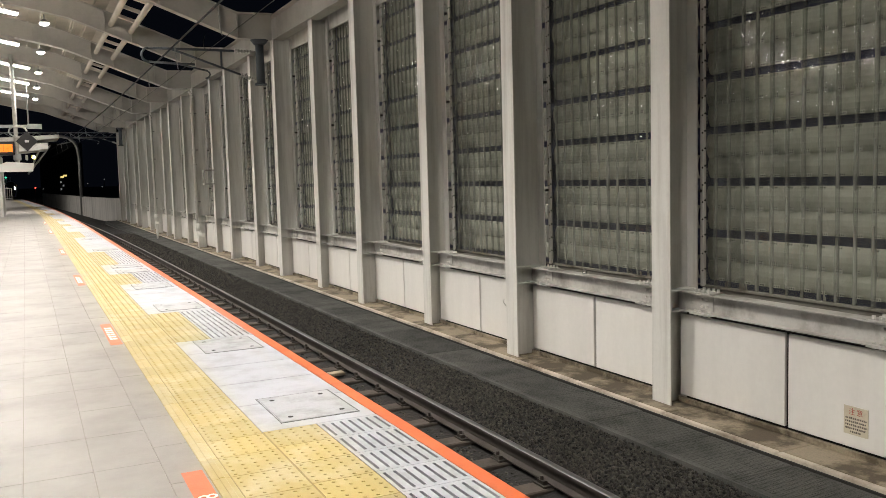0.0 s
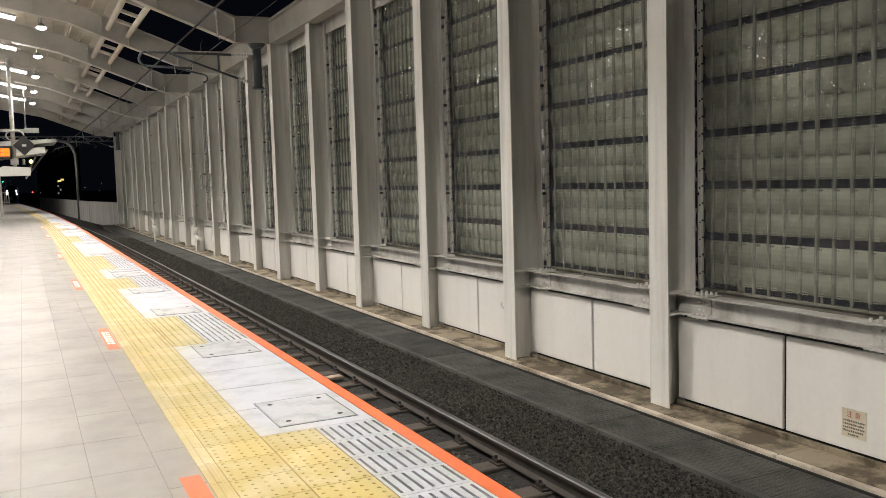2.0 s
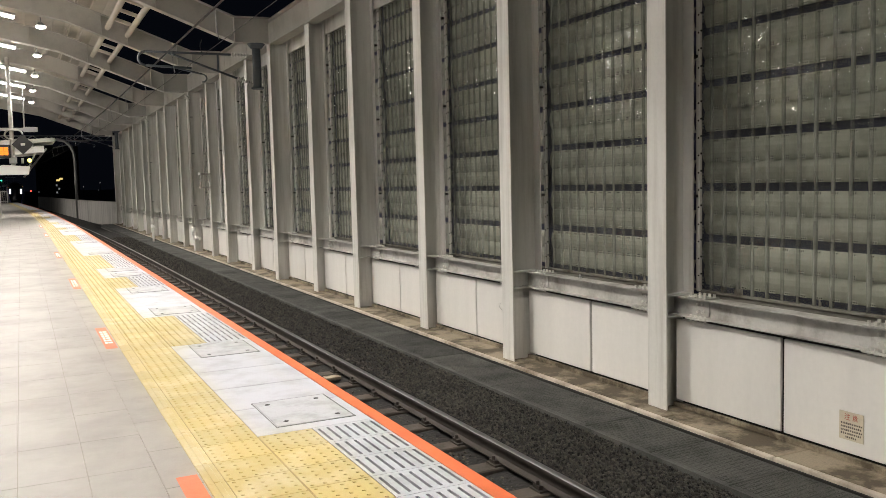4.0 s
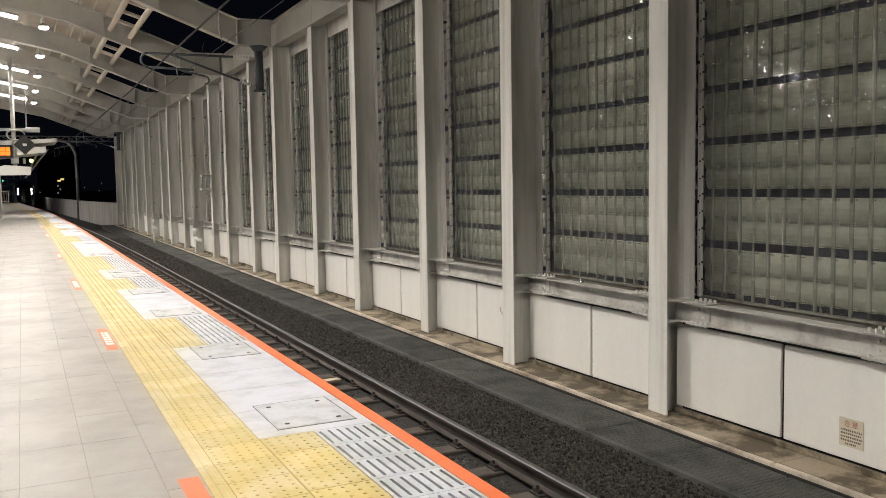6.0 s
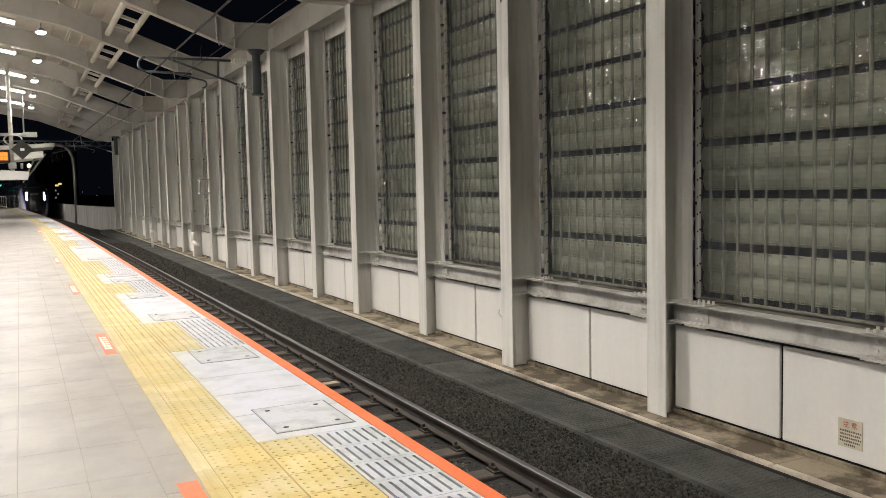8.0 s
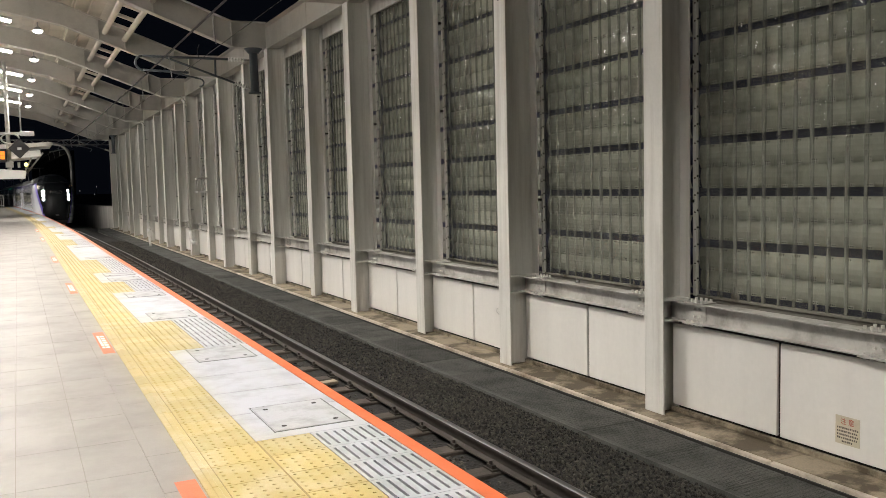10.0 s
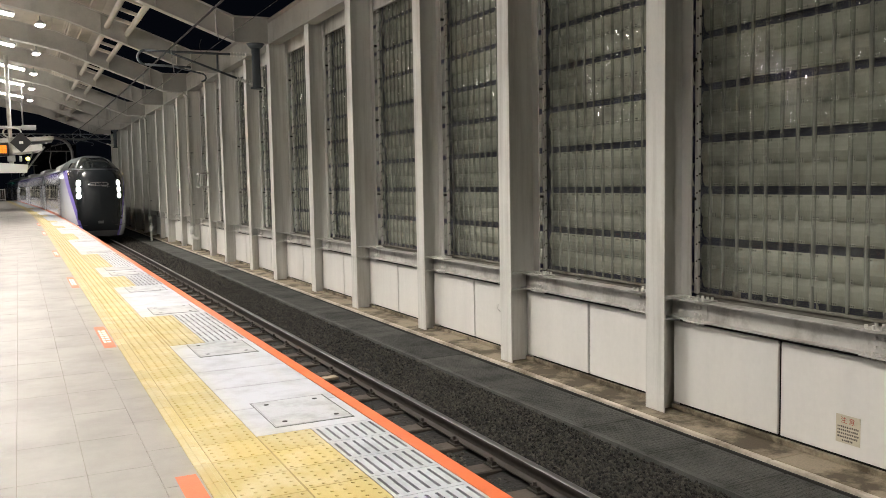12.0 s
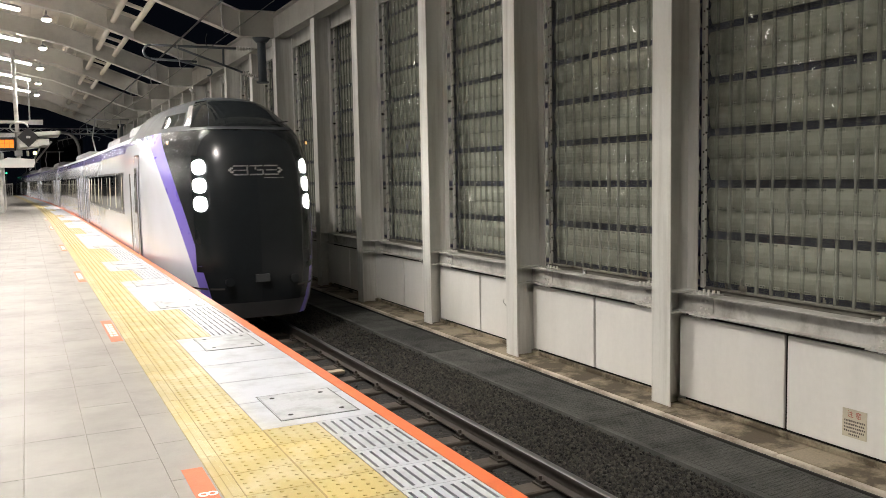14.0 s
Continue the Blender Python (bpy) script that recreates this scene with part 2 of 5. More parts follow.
def along(y0, y1, s):
    n = max(1, round((y1 - y0) / s))
    return [y0 + (y1 - y0) * i / n for i in range(n + 1)]


def profile_run(bm, pts, ys, follow=True):
    """A closed outline in x, z carried along the curve."""
    rings = [[bm.verts.new((x + (bend(y) if follow else 0), y, z)) for x, z in pts] for y in ys]
    n = len(pts)
    for a, b in zip(rings, rings[1:]):
        for i in range(n):
            bm.faces.new((a[i], a[(i + 1) % n], b[(i + 1) % n], b[i]))
    bm.faces.new(rings[0][::-1])
    bm.faces.new(rings[-1])


def ground():
    bm = bmesh.new()
    ys = [-400, -60] + along(-40, 240, 10) + [700, 2500]
    for xa, xb in ((-2500, -60), (-60, 60), (60, 2500)):
        strip(bm, xa, xb, -1.55, ys, False)
    bmesh.ops.remove_doubles(bm, verts=bm.verts[:], dist=0.001)
    whole("ground", bm, M_DARK, "dark ground around the elevated station at night", "ground", kind="structure")
    bm = bmesh.new()
    ys = along(-14, 330, 2.0)
    xs = (1.55, 2.05, 2.6, 3.3, 4.05, 4.5, 5.13)
    rows = []
    for y in ys:
        rows.append([bm.verts.new((x + bend(y) + (0 if y < 66 else (x - 3.3) * 0.3), y, (-1.345 if x < 4.0 else -1.285) + 0.012 * math.sin(y * 2.1 + x * 5))) for x in xs])
    for a, b in zip(rows, rows[1:]):
        for i in range(len(xs) - 1):
            bm.faces.new((a[i], a[i + 1], b[i + 1], b[i]))
    whole("ballast_bed", bm, M_BALLAST, "brown-grey ballast bed under the track, darkened for shade between stones", "ballast", kind="stuff")


def ballast_stones():
    rnd = random.Random(5)
    base = []
    for k in range(7):
        bm = bmesh.new()
        bmesh.ops.create_icosphere(bm, subdivisions=1, radius=1)
        vs = [v.co.copy() * (0.7 + 0.55 * rnd.random()) for v in bm.verts]
        bm.verts.index_update()
        base.append((vs, [[v.index for v in f.verts] for f in bm.faces]))
        bm.free()
    verts, faces = [], []
    spots = [(3.97, 5.12, 3.4, 10.5, 2400), (3.97, 5.12, 10.5, 22, 750), (3.97, 5.12, 22, 48, 330), (2.35, 3.8, 4.0, 14, 700), (1.9, 3.8, 14, 40, 200)]
    for x0, x1, y0, y1, dens in spots:
        for _ in range(int((x1 - x0) * (y1 - y0) * dens)):
            x, y = rnd.uniform(x0, x1), rnd.uniform(y0, y1)
            r = rnd.uniform(0.006, 0.0175) * (1.0 if x > 3.9 else 1.5) * (1.0 if y < 22 else 1.5)
            vs, fs = base[rnd.randrange(7)]
            e = Euler((rnd.uniform(0, 6), rnd.uniform(0, 6), rnd.uniform(0, 6))).to_matrix()
            heap = 0.02 * max(0, 1 - abs(x - 4.45) / 0.5)
            c = Vector((x, y, (-1.275 if x > 3.95 else -1.335) + heap * rnd.random() + rnd.uniform(-0.008, 0.014)))
            o = len(verts)
            verts.extend([tuple(c + e @ (v * r)) for v in vs])
            faces.extend([[i + o for i in f] for f in fs])
    me = bpy.data.meshes.new("ballast_stones")
    me.from_pydata(verts, [], faces)
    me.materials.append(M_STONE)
    tagged(new("ballast_stones", me), "loose dark crushed-stone ballast beside the rail", "ballast", kind="stuff")


def rails():
    ys = along(-14, 300, 2.0)
    for sx in (-1, 1):
        c = TRACK + sx * 0.566
        root = thing("rail", "worn brown steel rail with a bright polished head", "rail", "rails of the track")
        bm = bmesh.new()
        profile_run(bm, [(c - 0.064, -1.253), (c + 0.064, -1.253), (c + 0.064, -1.242), (c + 0.012, -1.225), (c + 0.010, -1.148), (c + 0.033, -1.138),
                         (c + 0.033, -1.110), (c - 0.033, -1.110), (c - 0.033, -1.138), (c - 0.010, -1.148), (c - 0.012, -1.225), (c - 0.064, -1.242)], ys)
        part("web_and_foot", bm, M_RAIL, root)
        bm = bmesh.new()
        profile_run(bm, [(c - 0.033, -1.1098), (c + 0.033, -1.1098), (c + 0.026, -1.101), (c + 0.012, -1.0985), (c - 0.012, -1.0985), (c - 0.026, -1.101)], ys)
        part("rail_head", bm, M_RAILTOP, root, "polished running surface")


def sleepers():
    bm = bmesh.new()
    box(bm, -1.0, 1.0, -0.11, 0.11, -0.16, 0)
    soften(bm, 0.012)
    body = mesh_of("sleeper_body", bm, M_SLEEPER)
    bm = bmesh.new()
    box(bm, -0.13, 0.13, -0.085, 0.085, 0, 0.018)
    box(bm, 0.072, 0.115, -0.05, 0.05, 0.018, 0.05)
    box(bm, -0.115, -0.072, -0.05, 0.05, 0.018, 0.05)
    tube(bm, (0.095, 0, 0.05), (0.095, 0, 0.085), 0.017, 6)
    tube(bm, (-0.095, 0, 0.05), (-0.095, 0, 0.085), 0.017, 6)
    clip = mesh_of("fastening", bm, M_RAIL)
    y = 5.91 - 0.745 * 22
    while y < 120:
        root = thing("sleeper", "weathered brown sleeper with rail fastenings in ballast", "sleeper", "sleepers", m=pose(TRACK + bend(y), y, -1.275))
        share("block", body, root, pose(0, 0, 0))
        for s in (-1, 1):
            share("rail_fastening", clip, root, pose(s * 0.566, 0, 0.001))
        y += 0.745


def track_side():
    # walkway of loose trough lids, then the kerb slab that carries the wall
    root = thing("walkway", "dark grey ribbed concrete trough covers beside the track", "walkway", kind="structure")
    bm = bmesh.new()
    box(bm, 5.13, 5.86, -14, 66.5, -1.5, -1.274)
    part("walkway_base", bm, M_CONC, root)
    bm = bmesh.new()
    box(bm, 5.137, 5.853, -0.489, 0.489, -1.27, -1.235)
    soften(bm, 0.006)
    flat = bm.copy()
    for i in range(30):
        for j in range(18):
            # small slanting pads, turned to and fro row by row
            x, y = 5.185 + j * 0.0355, -0.465 + i * 0.032
            d = 0.008 if i % 2 else -0.008
            vs = [bm.verts.new(p) for p in ((x, y - d, -1.2355), (x + 0.024, y + d, -1.2355), (x + 0.024, y + d + 0.017, -1.2355), (x, y - d + 0.017, -1.2355))]
            ts = [bm.verts.new((v.co.x * 0.8 + (x + 0.012) * 0.2, v.co.y * 0.8 + (y + 0.0085) * 0.2, -1.2305)) for v in vs]
            bm.faces.new(ts)
            for q in range(4):
                bm.faces.new((vs[q], vs[(q + 1) % 4], ts[(q + 1) % 4], ts[q]))
    lid = mesh_of("walkway_lid", bm, M_WALK)
    far_lid = mesh_of("far_walkway_lid", flat, M_WALK)
    for i in range(-14, 66):
        share("lid", lid if 2 < i < 26 else far_lid, root, pose(0, i + 0.62, random.uniform(-0.0015, 0.0015), 0, random.uniform(-0.05, 0.05), 0))
    bm = bmesh.new()
    box(bm, 5.10, 5.128, -14, 66, -1.4, -1.228)
    part("edging", bm, M_WALK, root)
    root = thing("kerb", "stained cream kerb stones under the wall columns", "kerb", kind="structure")
    bm = bmesh.new()
    box(bm, 5.90, 7.2, -14, 66.5, -1.6, -1.235)
    part("kerb_base", bm, M_NEARBLACK, root)
    # solid dark strip, proud of the kerb, paints the shadow line under its edge
    bm = bmesh.new()
    box(bm, 5.860, 5.8795, -14, 66.4, -1.5, -1.217)
    part("kerb_shade_strip", bm, M_NEARBLACK, root, "solid dark strip standing for the shadowed gap beside the kerb")
    bm = bmesh.new()
    box(bm, 5.958, 6.9, -0.748, 0.748, -1.262, BASEZ)
    soften(bm, 0.01)
    stone = mesh_of("kerb_stone", bm, M_KERB)
    bm = bmesh.new()
    box(bm, 5.880, 5.940, -0.740, 0.740, -1.30, BASEZ + 0.006)
    edge = mesh_of("kerb_edge", soften(bm, 0.008), M_KERBEDGE)
    y = 6.84 - 0.75 - 1.505 * 13
    while y < 66:
        share("kerb_stone", stone, root, pose(0, y, random.uniform(-0.003, 0.003)))
        share("kerb_edge", edge, root, pose(random.uniform(-0.003, 0.003), y, random.uniform(-0.002, 0.003)))
        y += 1.505


# ---- the wall of columns ----
def h_column(front, depth=0.62, top=5.05):
    """H-section: the front flange faces the track, the web runs back."""
    bm = bmesh.new()
    box(bm, front, front + 0.022, -0.30, 0.0, BASEZ, top)
    box(bm, front + 0.022, front + depth, -0.158, -0.142, BASEZ, top)
    box(bm, front + depth, front + depth + 0.02, -0.30, 0.0, BASEZ, top)
    return soften(bm, 0.003)


def columns():
    for i in range(-5, LASTCOL + 1):
        odd = i % 2
        front = 6.03 if odd else 6.13
        y = COL0 + STEP * i
        root = thing("steel_column", "tall cream-grey painted steel H-column of the screen wall", "column", "wall columns", m=pose(0, y, 0))
        part("shaft", h_column(front, 6.50 - front), M_STEEL, root)
        bm = bmesh.new()
        for z in (0.060, -0.168):
            box(bm, front + 0.022, 6.50, -0.298, -0.16, z - 0.008, z + 0.008)
            box(bm, front + 0.022, 6.50, -0.14, -0.002, z - 0.008, z + 0.008)
        part("stiffener", bm, M_STEEL, root)
        # slotted edge posts that hold the clear sheets
        for y0, y1 in ((-0.300, -0.246), (0.005, 0.06)):
            bm = bmesh.new()
            box(bm, 6.600, 6.640, y0, y1, 0.08, 4.95)
            part("edge_post", soften(bm, 0.004), M_STEEL, root)
        bm = bmesh.new()
        for k in range(26):
            z = 0.25 + k * 0.187
            tube(bm, (6.602, -0.286, z), (6.594, -0.286, z), 0.010, 6)
            tube(bm, (6.620, -0.299, z + 0.02), (6.620, -0.306, z + 0.02), 0.012, 6)
        part("fixing_bolt", bm, M_NEARBLACK, root, "dark bolt heads along the edge post")
        # pale clamps that pinch the sheet's edge, in threes
        bm = bmesh.new()
        for k in range(16):
            z = 0.19 + k * 0.2828
            for q in (-0.035, 0.0, 0.035):
                box(bm, 6.628, 6.640, -0.318, -0.302, z + q - 0.011, z + q + 0.011)
        part("sheet_clamp", bm, M_GREYMETAL, root, "small pale clamps on the sheet edge")
        for z in (1.12, 2.62, 4.1):
            bm = bmesh.new()
            box(bm, 6.52, 6.60, -0.275, -0.20, z - 0.016, z + 0.016)
            part("post_clip", bm, M_NEARBLACK, root, "small dark clip")


def wall_beams():
    for i in range(-4, LASTCOL + 1):
        y1 = COL0 + STEP * i - 0.158        # far web
        y0 = COL0 + STEP * (i - 1) - 0.142  # near web
        root = thing("wall_beam", "cream painted steel H-beam bolted between wall columns", "beam", "wall beams")
        bm = bmesh.new()
        xf = 6.27
        box(bm, xf, xf + 0.20, y0 + 0.01, y1 - 0.01, 0.040, 0.052)
        box(bm, xf, xf + 0.20, y0 + 0.01, y1 - 0.01, -0.160, -0.148)
        box(bm, xf + 0.09, xf + 0.10, y0 + 0.01, y1 - 0.01, -0.148, 0.040)
        part("beam", bm, M_BEAM, root)
        for e, s in ((y1 - 0.30 - 0.28, 1), (y0 + 0.30, -1)):
            bm = bmesh.new()
            box(bm, xf - 0.004, xf + 0.2, e, e + 0.30, 0.052, 0.066)
            box(bm, xf - 0.004, xf + 0.2, e, e + 0.30, -0.174, -0.160)
            box(bm, xf + 0.076, xf + 0.09, e + 0.03, e + 0.27, -0.13, 0.024)
            part("splice_plate", soften(bm, 0.002), M_BEAM, root)
            bm = bmesh.new()
            for a in range(4):
                yy = e + 0.045 + 0.07 * a
                for xx in (xf + 0.035, xf + 0.165):
                    tube(bm, (xx, yy, 0.066), (xx, yy, 0.098), 0.016, 6)
                    tube(bm, (xx, yy, -0.174), (xx, yy, -0.197), 0.014, 6)
                    tube(bm, (xx, yy, -0.148), (xx, yy, -0.128), 0.014, 6)
                if a in (1, 2):
                    for zz in (-0.09, -0.01):
                        tube(bm, (xf + 0.076, yy, zz), (xf + 0.055, yy, zz), 0.014, 6)
            part("bolts", bm, M_BOLT, root, "whitish hexagonal bolt heads")


def wall_panels():
    for i in range(-4, LASTCOL + 1):
        y1 = COL0 + STEP * i - 0.175
        y0 = COL0 + STEP * (i - 1) - 0.125
        ym = COL0 + STEP * i - 1.655
        root = thing("wall_panel", "white enamelled metal panels low on the screen wall", "wall panel", "low wall panels")
        bm = bmesh.new()
        box(bm, 6.47, 6.49, y0, y1, BASEZ, -0.18)
        part("backing", bm, M_NEARBLACK, root, "dark open joint behind the panels")
        for a, b in ((y0 + 0.03, ym - 0.018), (ym + 0.018, y1 - 0.03)):
            bm = bmesh.new()
            box(bm, 6.352, 6.384, a, b, -1.108, -0.208)
            part("panel", soften(bm, 0.005, 2), M_PANEL, root)
        bm = bmesh.new()
        box(bm, 6.335, 6.384, y0 + 0.005, y1 - 0.005, BASEZ + 0.002, -1.137)
        part("plinth", soften(bm, 0.004), M_KERB, root)


SHEET = 6.648         # plane of the clear sheets
BAND, GAP = 0.645, 0.5655   # first dark gap between the louvres, and their rise


def screens():
    """Clear ribbed sheet in front of overlapping perforated slats, bay by bay."""
    pitch = 0.19
    n = 14
    L = n * pitch
    # ribbed sheets: bowed pans between narrow raised ribs, each sheet a little uneven in its own way
    sheets = []
    for v in range(4):
        rnd = random.Random(30 + v)
        prof = []
        for k in range(n):
            y = k * pitch
            prof += [(-0.015, y + 0.022, k, 2), (-0.022, y + 0.030, k, 2), (-0.022, y + 0.048, k, 2), (-0.015, y + 0.056, k, 2)]
            for u in (0.0, 0.25, 0.5, 0.75, 1.0):
                prof.append((-0.0007 * 4 * u * (1 - u), y + 0.062 + 0.144 * u, k, u))
        lean = [rnd.uniform(-1, 1) for _ in range(n)]
        wave = [(rnd.uniform(0, 6.3), rnd.uniform(2.0, 4.5)) for _ in range(n)]
        m = len(prof)
        bm = bmesh.new()
        grid = []
        for j in range(41):
            z = 0.09 + 4.7 * j / 40
            row = []
            for x, y, k, u in prof:
                w = 0.0042 * math.sin(wave[k][0] + wave[k][1] * z) + 0.0016 * math.sin(7.1 * z + 1.9 * k + v)
                row.append(bm.verts.new((SHEET + x + w + 0.0010 * lean[k] * (min(u, 1.0) - 0.5), y, z)))
            grid.append(row)
        for a, b in zip(grid, grid[1:]):
            for q in range(m - 1):
                f = bm.faces.new((a[q], a[q + 1], b[q + 1], b[q]))
                f.smooth = True
                f.material_index = 0 if 4 <= q % 9 < 8 else 2 if q % 9 in (3, 8) else 1
        sheet = mesh_of("clear_sheet", bm, (M_CLEAR, M_CLEAR_RIB, M_CLEAR_EDGE))
        if sum(q.normal.x for q in sheet.polygons) > 0:
            sheet.flip_normals()
        sheets.append(sheet)
    bm = bmesh.new()
    for k in range(9):
        z = BAND - GAP + 0.043 + k * GAP
        for a, b, dx in ((0.0, 0.262, 0.030), (0.226, 0.480, 0.0)):
            arc = [(6.812 + dx - 0.042 * math.sin(math.pi * u) ** 0.7, z + a + (b - a) * u) for u in (0, 0.08, 0.2, 0.4, 0.6, 0.8, 0.92, 1.0)]
            slab(bm, arc + [(x + 0.004, zz) for x, zz in arc[::-1]], -0.06, L + 0.13)
    slat = mesh_of("slats", bm, M_SLAT)
    bm = bmesh.new()
    box(bm, 6.96, 6.98, -0.20, L + 0.15, -0.1, 5.4)
    back = mesh_of("back_sheet", bm, M_NAVY)
    # punched fixing strips: a pale plate with dark holes at each rib
    bm, bp = bmesh.new(), bmesh.new()
    for k in range(9):
        z = BAND - GAP + 0.043 + k * GAP
        for q in range(n):
            y = 0.100 + q * pitch
            for zz, rows, dx in ((0.252, 2, 0.0), (0.018, 1, 0.030), (0.462, 1, 0.0)):
                box(bp, dx + 6.7872, dx + 6.7900, y - 0.008, y + 0.068, z + zz - 0.012 * rows - 0.004, z + zz + 0.012 * rows + 0.004)
                for r in range(rows):
                    for c in (0, 1, 2):
                        h = z + zz + (r - (rows - 1) / 2) * 0.022
                        box(bm, dx + 6.7860, dx + 6.7871, y + c * 0.023, y + c * 0.023 + 0.012, h - 0.006, h + 0.006)
    holes = mesh_of("perforation", bm, M_NEARBLACK)
    plates = mesh_of("fixing_strip", bp, M_STRIPPLATE)
    for i in range(-4, LASTCOL + 1):
        y0 = COL0 + STEP * (i - 1) + 0.064
        root = thing("glazed_screen", "clear ribbed plastic sheet before grey-green louvre slats", "screen", "glazed wall screens", m=pose(0, y0, 0))
        o = share("clear_sheet", sheets[i % 4], root, pose(0, 0, 0))
        o.visible_shadow = False
        share("louvre_slats", slat, root, pose(0, 0, 0))
        share("back_sheet", back, root, pose(0, 0, 0))
        if i < 9:
            share("perforation", holes, root, pose(0, 0, 0))
            share("fixing_strip", plates, root, pose(0, 0, 0))
        # dark runs of dirt where water has stood at the foot of the sheet
        rnd = random.Random(70 + i)
        bm = bmesh.new()
        for k in range(5):
            y, h, w = rnd.uniform(0.1, L - 0.1), rnd.uniform(0.08, 0.30), rnd.uniform(0.004, 0.010)
            slab(bm, [(SHEET - 0.029, 0.094), (SHEET - 0.027, 0.094), (SHEET - 0.027, 0.094 + h), (SHEET - 0.029, 0.094 + h)], y - w / 2, y + w / 2)
            for _ in range(3):
                yy, hh = y + rnd.uniform(-0.025, 0.025), rnd.uniform(0.03, 0.07)
                slab(bm, [(SHEET - 0.029, 0.094), (SHEET - 0.027, 0.094), (SHEET - 0.027, 0.094 + hh), (SHEET - 0.029, 0.094 + hh)], yy - w, yy + w)
        part("dirt_run", bm, M_SILL, root, "dark streaks of dirt")
        bm = bmesh.new()
        box(bm, SHEET - 0.032, SHEET + 0.028, -0.05, L + 0.05, 0.066, 0.092)
        part("bottom_rail", soften(bm, 0.004), M_SILL, root)
        bm = bmesh.new()
        box(bm, 6.475, 6.90, -0.05, L + 0.05, 0.040, 0.048)
        part("sill_sheet", bm, M_SILL, root)


def wall_top():
    for i in range(-4, LASTCOL + 1):
        y1, y0 = COL0 + STEP * i - 0.16, COL0 + STEP * (i - 1) - 0.14
        root = thing("head_beam", "cream painted steel beam along the top of the wall", "beam", "wall head beams")
        bm = bmesh.new()
        box(bm, 6.06, 6.36, y0, y1, 5.03, 5.05)
        box(bm, 6.20, 6.22, y0, y1, 5.05, 5.66)
        box(bm, 6.06, 6.36, y0, y1, 5.66, 5.68)
        part("beam", bm, M_ROOFSTEEL, root)
        bm = bmesh.new()
        box(bm, 6.545, 6.585, y0, y1, 4.80, 5.66)
        part("closing_sheet", bm, M_STEEL, root)


# ---- the roof ----
GIRDERS = [COL0 - 0.15 + STEP * i for i in range(-5, LASTCOL + 1, 2)]


def girder_line(x):
    """Underside of a girder."""
    if x > 5.15:
        return 5.04
    if x > 1.5:
        return 5.04 + (5.15 - x) * 0.375
    return 6.41 + (1.5 - x) * 0.20 if x > -5 else 7.71 + (x + 5) * 0.2


def girders():
    xs = [-11.5, -7.0, -4.5, -2.0, 0.0, 1.5, 3.0, 4.2, 5.15, 6.05]
    bm = bmesh.new()
    low = [(x, girder_line(x)) for x in xs]
    high = [(x, girder_line(min(x, 5.15)) + (0.62 if x < 5.5 else 0.64)) for x in xs]
    slab(bm, low + high[::-1], -0.008, 0.008)
    web = mesh_of("girder_web", bm, M_ROOFSTEEL)
    bm = bmesh.new()
    slab(bm, [(x, z - 0.02) for x, z in low] + low[::-1], -0.14, 0.14)
    lowf = mesh_of("girder_flange", bm, M_ROOFSTEEL)
    bm = bmesh.new()
    slab(bm, high + [(x, z + 0.02) for x, z in high[::-1]], -0.14, 0.14)
    highf = mesh_of("girder_top", bm, M_ROOFSTEEL)
    bm = bmesh.new()
    box(bm, -0.008, 0.008, -0.13, 0.13, 0, 0.60)
    stiff = mesh_of("girder_stiffener", bm, M_ROOFSTEEL)
    for y in GIRDERS:
        root = thing("roof_girder", "cream painted steel roof girder sloping down to the wall", "girder", "roof girders", m=pose(0, y, 0))
        for nm, me in (("web", web), ("bottom_flange", lowf), ("top_flange", highf)):
            share(nm, me, root, pose(0, 0, 0))
        for x in (4.7, 5.15, 3.25, 2.5, 0.6):
            share("stiffener", stiff, root, pose(x, 0, girder_line(x)))


def roof_deck():
    bm = bmesh.new()
    ya, yb = GIRDERS[0] - 1, GIRDERS[-1] + 0.6
    pts = [(x, girder_line(x) + 0.83) for x in (-11.5, -7.0, -4.5, -2.0, 0.0, 1.5, 2.95)]
    slab(bm, pts + [(x, z + 0.05) for x, z in pts[::-1]], ya, yb)
    # ribs of the deck sheet
    for k in range(32):
        x = -11.4 + k * 0.44
        z = girder_line(x + 0.19) + 0.83
        box(bm, x, x + 0.37, ya, yb, z - 0.075, z + 0.03)
    whole("ceiling", bm, M_DECK, "cream ribbed metal roof deck above the platform", "ceiling", kind="structure")
    # purlins across the girders and twin tubes at the roof's open edge
    for x in (-5.5, -4.0, -2.6, -1.4, -0.2, 0.9, 1.9):
        bm = bmesh.new()
        z = girder_line(x) + 0.64
        box(bm, x - 0.05, x + 0.05, ya, yb, z, z + 0.15)
        whole("purlin", soften(bm, 0.006), M_DECK, "cream steel purlin under the roof deck", "purlin", "roof purlins")
    for x, z in ((2.68, 6.28), (3.25, 6.08)):
        bm = bmesh.new()
        tube(bm, (x, ya, z), (x, yb, z), 0.085, 14)
        whole("edge_tube", bm, M_DECK, "cream round steel tube along the open roof edge", "tube", "roof edge tubes")
    bm = bmesh.new()
    box(bm, -0.04, 0.62, -0.06, 0.06, -0.06, 0.03)
    plate = soften(bm, 0.004)
    me = mesh_of("tie_plate", plate, M_DECK)
    for k, y in enumerate(GIRDERS[:-1]):
        for f in (1.6, 3.0, 4.4):
            ob = new("tie_plate", me)
            ob.matrix_basis = pose(2.68, y + f, 6.29, 0, 18, 0)
            tagged(ob, "cream steel tie plate between the roof edge tubes", "tie plate", "tie plates")


LAMPS = [y for y in GIRDERS if 0 < y < 53]


